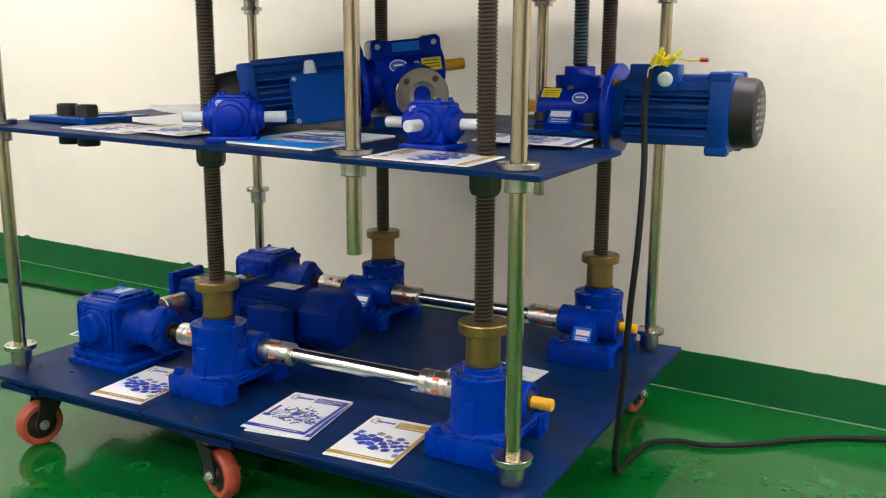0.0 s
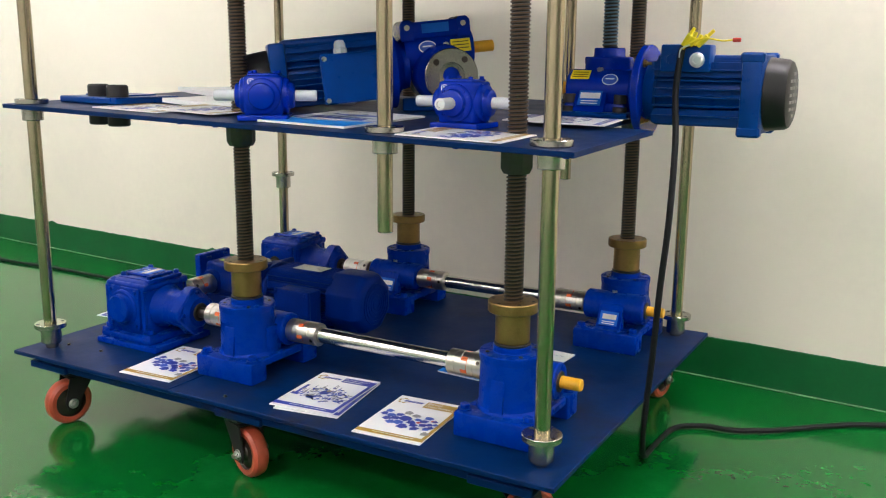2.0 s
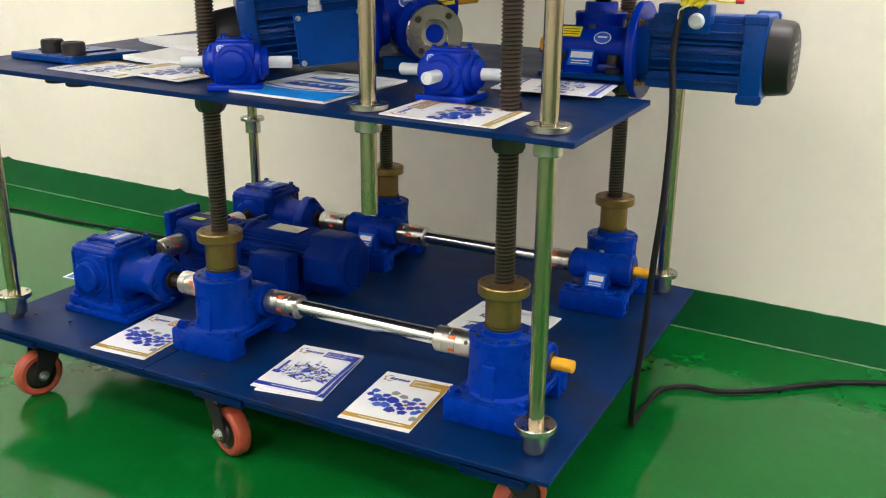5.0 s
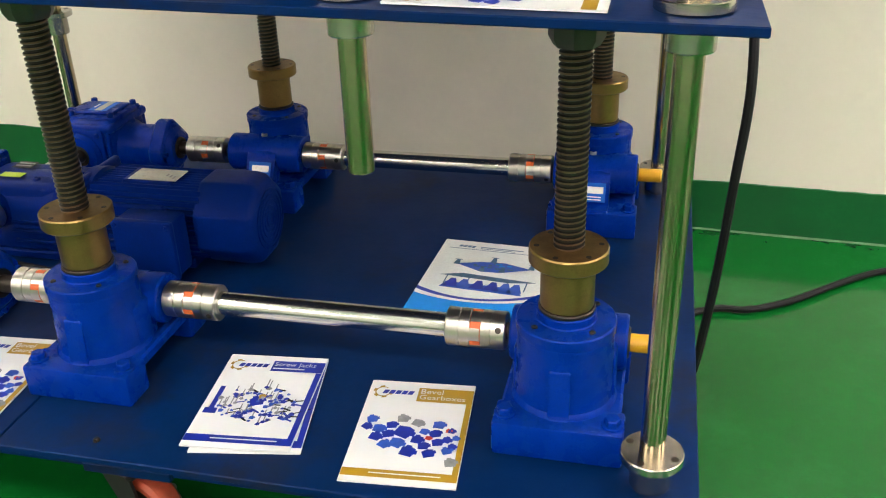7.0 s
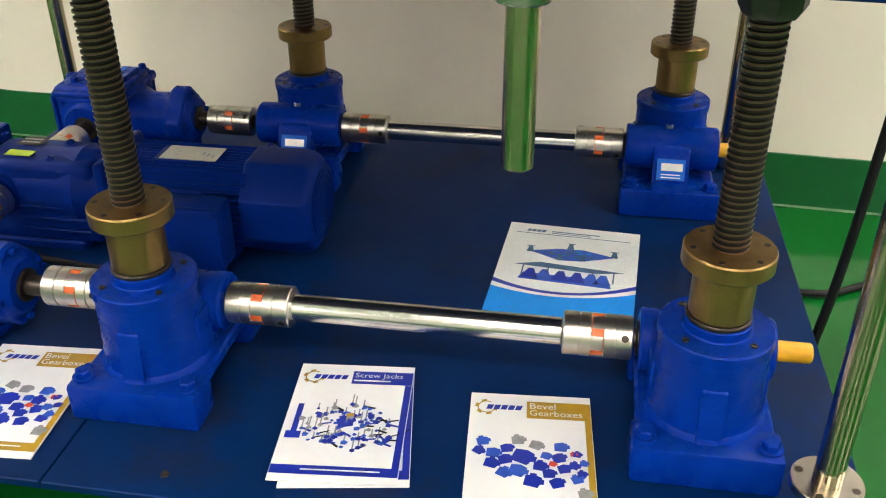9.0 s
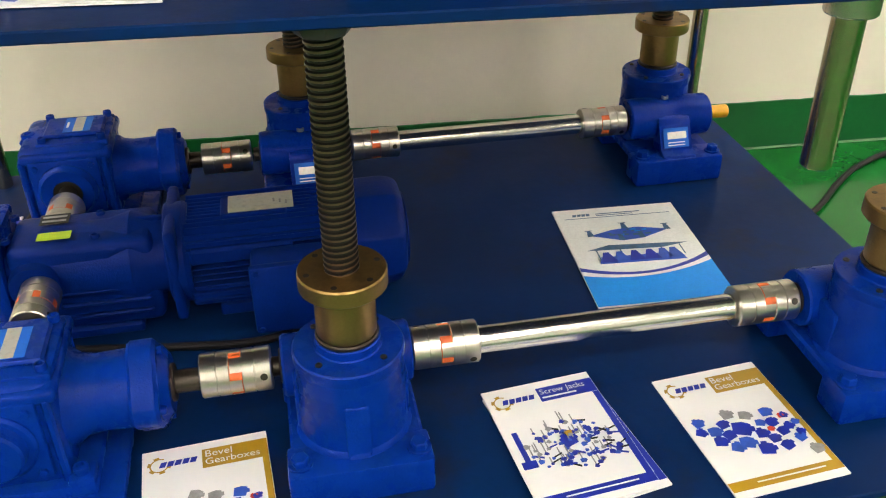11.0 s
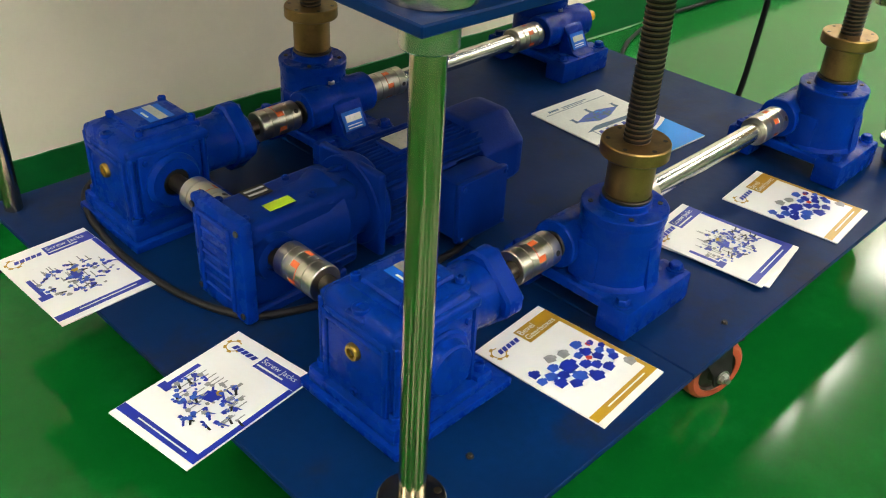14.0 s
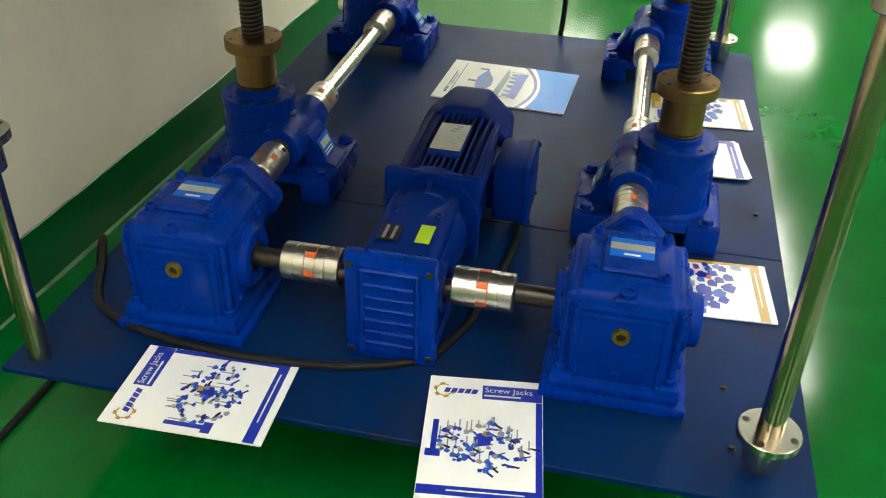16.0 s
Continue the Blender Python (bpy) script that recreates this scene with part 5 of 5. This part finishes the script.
    bolt(bm, at(0.0, wy - 0.02, wz + 0.057) @ Matrix.Rotation(radians(20), 4, "X"), 0.01, 0.008)
    part("filler_plug", bm, ZINC, t)
    # motor
    m = at(0, wy, wz - 0.004)
    bm = bmesh.new()
    lathe(bm, [(0, 0.13), (0.085, 0.13), (0.138, 0.137), (0.141, 0.14), (0.141, 0.158), (0.138, 0.161), (0, 0.161)], m @ TO_X, 52)
    part("motor_flange", bm, BLUE_CLEAN, t)
    for k in range(4):
        a = radians(45 + 90 * k)
        bm = bmesh.new()
        bolt(bm, m @ at(0, 0, 0) @ TO_X @ at(0.12 * math.cos(a), 0.12 * math.sin(a), 0.161), 0.009, 0.01, False)
        lathe(bm, [(0, 0.171), (0.005, 0.171), (0.005, 0.184), (0, 0.184)], m @ TO_X @ at(0.12 * math.cos(a), 0.12 * math.sin(a), 0), 10)
        part("flange_bolt", bm, BRASS, t)
    bm = bmesh.new()
    lathe(bm, [(0, 0.16), (0.09, 0.16), (0.094, 0.176), (0.1, 0.196), (0, 0.196)], m @ TO_X, 44)
    finned_body(bm, 0.19, 0.46, 0.078, m)
    box(bm, (0.325, 0, 0.1), (0.27, 0.1, 0.022), 0.008, m, 2)
    casing = part("motor_casing", bm, MOTOR_BLUE, t)
    cooling_fins(casing, MOTOR_BLUE, 0.19, 0.46, 0.078, 0.108, m, 26, 0.0045)
    bm = bmesh.new()
    box(bm, (0.481, 0, 0), (0.058, 0.23, 0.226), 0.008, m, 2)
    for sy in (-1, 1):
        for sz in (-1, 1):
            box(bm, (0.481, sy * 0.1, sz * 0.104), (0.066, 0.034, 0.03), 0.006, m)
    part("end_bell", bm, MOTOR_BLUE, t)
    bm = bmesh.new()
    lathe(bm, [(0, 0.508), (0.102, 0.508), (0.106, 0.512), (0.100, 0.562), (0.094, 0.572), (0.080, 0.578), (0, 0.578)], m @ TO_X, 40)
    cowl = part("fan_cowl", bm, BLACK, t, "black plastic fan cowl")
    # slots drawn as raised bars; their grey paints in the light of the gaps
    for row in range(7):
        for col in (-1, 0, 1):
            h = -0.060 + 0.020 * row
            if h * h + (0.046 * col) ** 2 < 0.0045:
                bm = bmesh.new()
                box(bm, (0.578, 0.046 * col, h), (0.003, 0.036, 0.009), 0.001, m)
                part("grille_slot", bm, GRILLE, cowl)
    bm = bmesh.new()
    box(bm, (0.287, -0.068, 0.1), (0.145, 0.07, 0.08), 0.006, m, 2)
    tb = part("terminal_box", bm, MOTOR_BLUE, t)
    bm = bmesh.new()
    lathe(bm, [(0, 0), (0.021, 0), (0.022, 0.004), (0.021, 0.012), (0.016, 0.018), (0.010, 0.019), (0.009, 0.012), (0, 0.012)], m @ at(0.324, -0.103, 0.096) @ Matrix.Rotation(radians(90), 4, "X"), 24)
    part("cable_gland", bm, WHITE_PL, tb, "white plastic cable gland")
    bm = bmesh.new()
    ring(bm, 0.013, 0.017, 0, 0.004, m @ at(0.245, -0.103, 0.098) @ Matrix.Rotation(radians(90), 4, "X"), 24)
    part("blind_entry", bm, MOTOR_BLUE, tb)
    return ax, ay, zs


JX, JY, JZ = build_motor_jack()


def build_wires():
    """Supply cable tied to the motor, with bare wire ends in yellow sleeves; local origin at its loose end."""
    t = thing("supply_cable", I4, "black rubber supply cable hanging from the motor to the floor", "cable")
    px, py, pz = JX + 0.277, JY - 0.172, JZ + 0.207
    bm = bmesh.new()
    path = [(px, py + 0.02, pz + 0.004), (px + 0.004, py - 0.012, pz - 0.02), (px, py - 0.03, pz - 0.12), (0.035, 0.735, pz - 0.27), (0.051, 0.66, 0.8), (0.041, 0.645, 0.6), (0.030, 0.649, 0.4), (0.018, 0.656, 0.25),
            (0.006, 0.68, 0.12), (-0.01, 0.76, 0.035), (-0.02, 0.92, 0.012), (0.0, 1.09, 0.012), (0.083, 1.155, 0.012), (0.17, 1.165, 0.012), (0.29, 1.235, 0.012), (0.43, 1.36, 0.012), (0.56, 1.455, 0.012), (0.75, 1.535, 0.012), (1.05, 1.6, 0.012), (1.45, 1.585, 0.012),
            (2.6, 1.5, 0.012)]
    sweep(bm, path, 0.0095, 10, 8)
    part("sheath", bm, RUBBER, t)
    rng = random.Random(12)
    for bx, dx, dz, tip in ((0.008, 0.5, 0.85, 0.058), (0.026, 0.4, 0.9, 0.042), (0.042, 0.45, 0.9, 0.034), (0.05, 0.72, 0.7, 0.062)):
        a = Vector((px, py, pz - 0.004))
        b = a + Vector((bx, rng.uniform(-0.012, 0.002), 0.014))
        bm = bmesh.new()
        sweep(bm, [a, a + Vector((bx * 0.4, 0, 0.009)), b], 0.0022, 6, 4)
        w = part("wire_core", bm, RUBBER, t)
        bm = bmesh.new()
        d = Vector((dx, 0, dz)).normalized()
        q = d.to_track_quat("Z", "Y").to_matrix().to_4x4()
        lathe(bm, [(0, 0), (0.0085, 0), (0.0088, tip * 0.6), (0.0055, tip * 0.66), (0.005, tip), (0, tip)], Matrix.Translation(b) @ q, 14)
        part("wire_sleeve", bm, LABEL_YELLOW, w, "yellow insulating sleeve")
    bm = bmesh.new()
    sweep(bm, [(px + 0.002, py - 0.02, pz - 0.03), (px + 0.006, py - 0.024, pz), (px + 0.03, py - 0.02, pz + 0.012)], 0.0024, 6, 6)
    part("neutral_wire", bm, WHITE_PL, t, "white neutral wire")
    bm = bmesh.new()
    sweep(bm, [(px, py, pz - 0.01), (px + 0.02, py - 0.012, pz + 0.012), (px + 0.07, py - 0.02, pz + 0.03), (px + 0.12, py - 0.02, pz + 0.024), (px + 0.15, py - 0.02, pz + 0.026)], 0.0028, 8, 6)
    e = part("earth_wire", bm, LABEL_YELLOW, t, "yellow earth wire with red end")
    bm = bmesh.new()
    drum(bm, 0.006, 0, 0.022, at(px + 0.15, py - 0.02, pz + 0.026) @ TO_X, 10, 0.001)
    part("wire_end", bm, RED_PL, e)


build_wires()

# spare foot plate with socket head bolts at the far end of the platform
def build_bolt_plate():
    x, y = -1.775, 0.33
    t = thing("bolted_foot_plate", pose(x, y, shelf_z(x, y), 0, 0, -4), "blue steel foot plate held by black socket bolts", "mounting plate")
    bm = bmesh.new()
    box(bm, (0, 0, 0.011), (0.30, 0.26, 0.022), 0.004)
    box(bm, (-0.02, 0.02, 0.024), (0.2, 0.14, 0.006), 0.002)
    part("foot_plate", bm, MOTOR_BLUE, t)
    for bx, by, k in ((-0.025, -0.065, 1), (0.095, -0.08, 1), (-0.1, -0.02, 0.55)):
        bm = bmesh.new()
        bolt(bm, at(bx, by, 0.02), 0.035 * k, 0.042 * k)
        part("socket_bolt", bm, KNOB, t)
        bm = bmesh.new()
        drum(bm, 0.036 * k, -0.0145 - 0.058 * k, -0.0145, at(bx, by, 0), 24, 0.004)
        part("bolt_nut", bm, KNOB, t)


build_bolt_plate()


def on_shelf(x, y, turn, dz=0.001):
    return Matrix.Translation((x, y, shelf_z(x, y) + dz)) @ Matrix.Rotation(math.atan(0.02), 4, "X") @ Matrix.Rotation(math.atan(0.021), 4, "Y") @ Matrix.Rotation(radians(turn), 4, "Z")


sky_brochure(on_shelf(-0.815, 0.305, -1, 0.002), 21, 0.006)
b = brochure(on_shelf(-0.340, 0.170, 90, 0.002), "gold", seed=22)
tagged(b, group="brochures on the platform")
b = brochure(on_shelf(-1.50, 0.21, 88, 0.002), "gold", seed=23)
tagged(b, group="brochures on the platform")
b = brochure(on_shelf(-1.30, 0.25, 84, 0.006), "gold", seed=24)
tagged(b, group="brochures on the platform")
b = brochure(on_shelf(-0.255, 0.60, 95, 0.012), "blue", seed=25)
tagged(b, "white brochure propped on black bolt heads", group="brochures on the platform")


def loose_sheets():
    rng = random.Random(31)
    for x, y, turn, w, h in ((-1.40, 0.52, 12, 0.42, 0.297), (-1.55, 0.72, -8, 0.42, 0.297), (-1.28, 0.78, 25, 0.3, 0.21)):
        bm = pages(w, h, 0.014, 0.015, rng)
        ob = thing("catalogue", on_shelf(x, y, turn, 0.002 + 0.015 * (x < -1.5)), "loose white catalogue lying face down on the platform", "brochure", "loose catalogues on the platform")
        part("sheet", bm, PAPER, ob)
        bm = bmesh.new()
        flat(bm, rect(-w / 2 + 0.01, w / 2 - 0.01, h / 2 - 0.035, h / 2 - 0.015), 0.0148)
        ink(bm, "printed_band", INK_STEEL, ob)


loose_sheets()

# ---- cables on deck and floor ----
bm = bmesh.new()
zc = H + 0.0085
sweep(bm, [(-1.24, 0.625, H + 0.03), (-1.25, 0.62, zc + 0.006), (-1.35, 0.60, zc), (-1.5, 0.615, zc), (-1.614, 0.635, zc), (-1.70, 0.652, zc), (-1.805, 0.71, zc), (-1.862, 0.84, zc), (-1.882, 1.0, zc),
           (-1.880, 1.12, zc), (-1.857, 1.265, zc), (-1.80, 1.385, zc), (-1.66, 1.46, zc), (-1.58, 1.505, zc + 0.001), (-1.56, 1.535, 0.2), (-1.6, 1.555, 0.05), (-1.75, 1.555, 0.011),
           (-2.0, 1.56, 0.009), (-2.6, 1.58, 0.009), (-3.33, 1.545, 0.009), (-3.8, 1.55, 0.009), (-4.3, 1.53, 0.009), (-5.2, 1.58, 0.009)], 0.0085, 10, 8)
solid("motor_cable", bm, RUBBER, "black cable looping over the deck and along the wall", "cable")

# loose bolts on the deck
for x, y in ((-1.744, 0.152), (-1.085, 0.055), (-1.897, 0.143), (-1.585, 1.037)):
    bm = bmesh.new()
    bolt(bm, at(0, 0, 0), 0.0055, 0.006, False)
    solid("loose_bolt", bm, DARK, "small dark bolt head lying on the deck", "bolt", "loose bolts on the deck", m=pose(x, y, H))
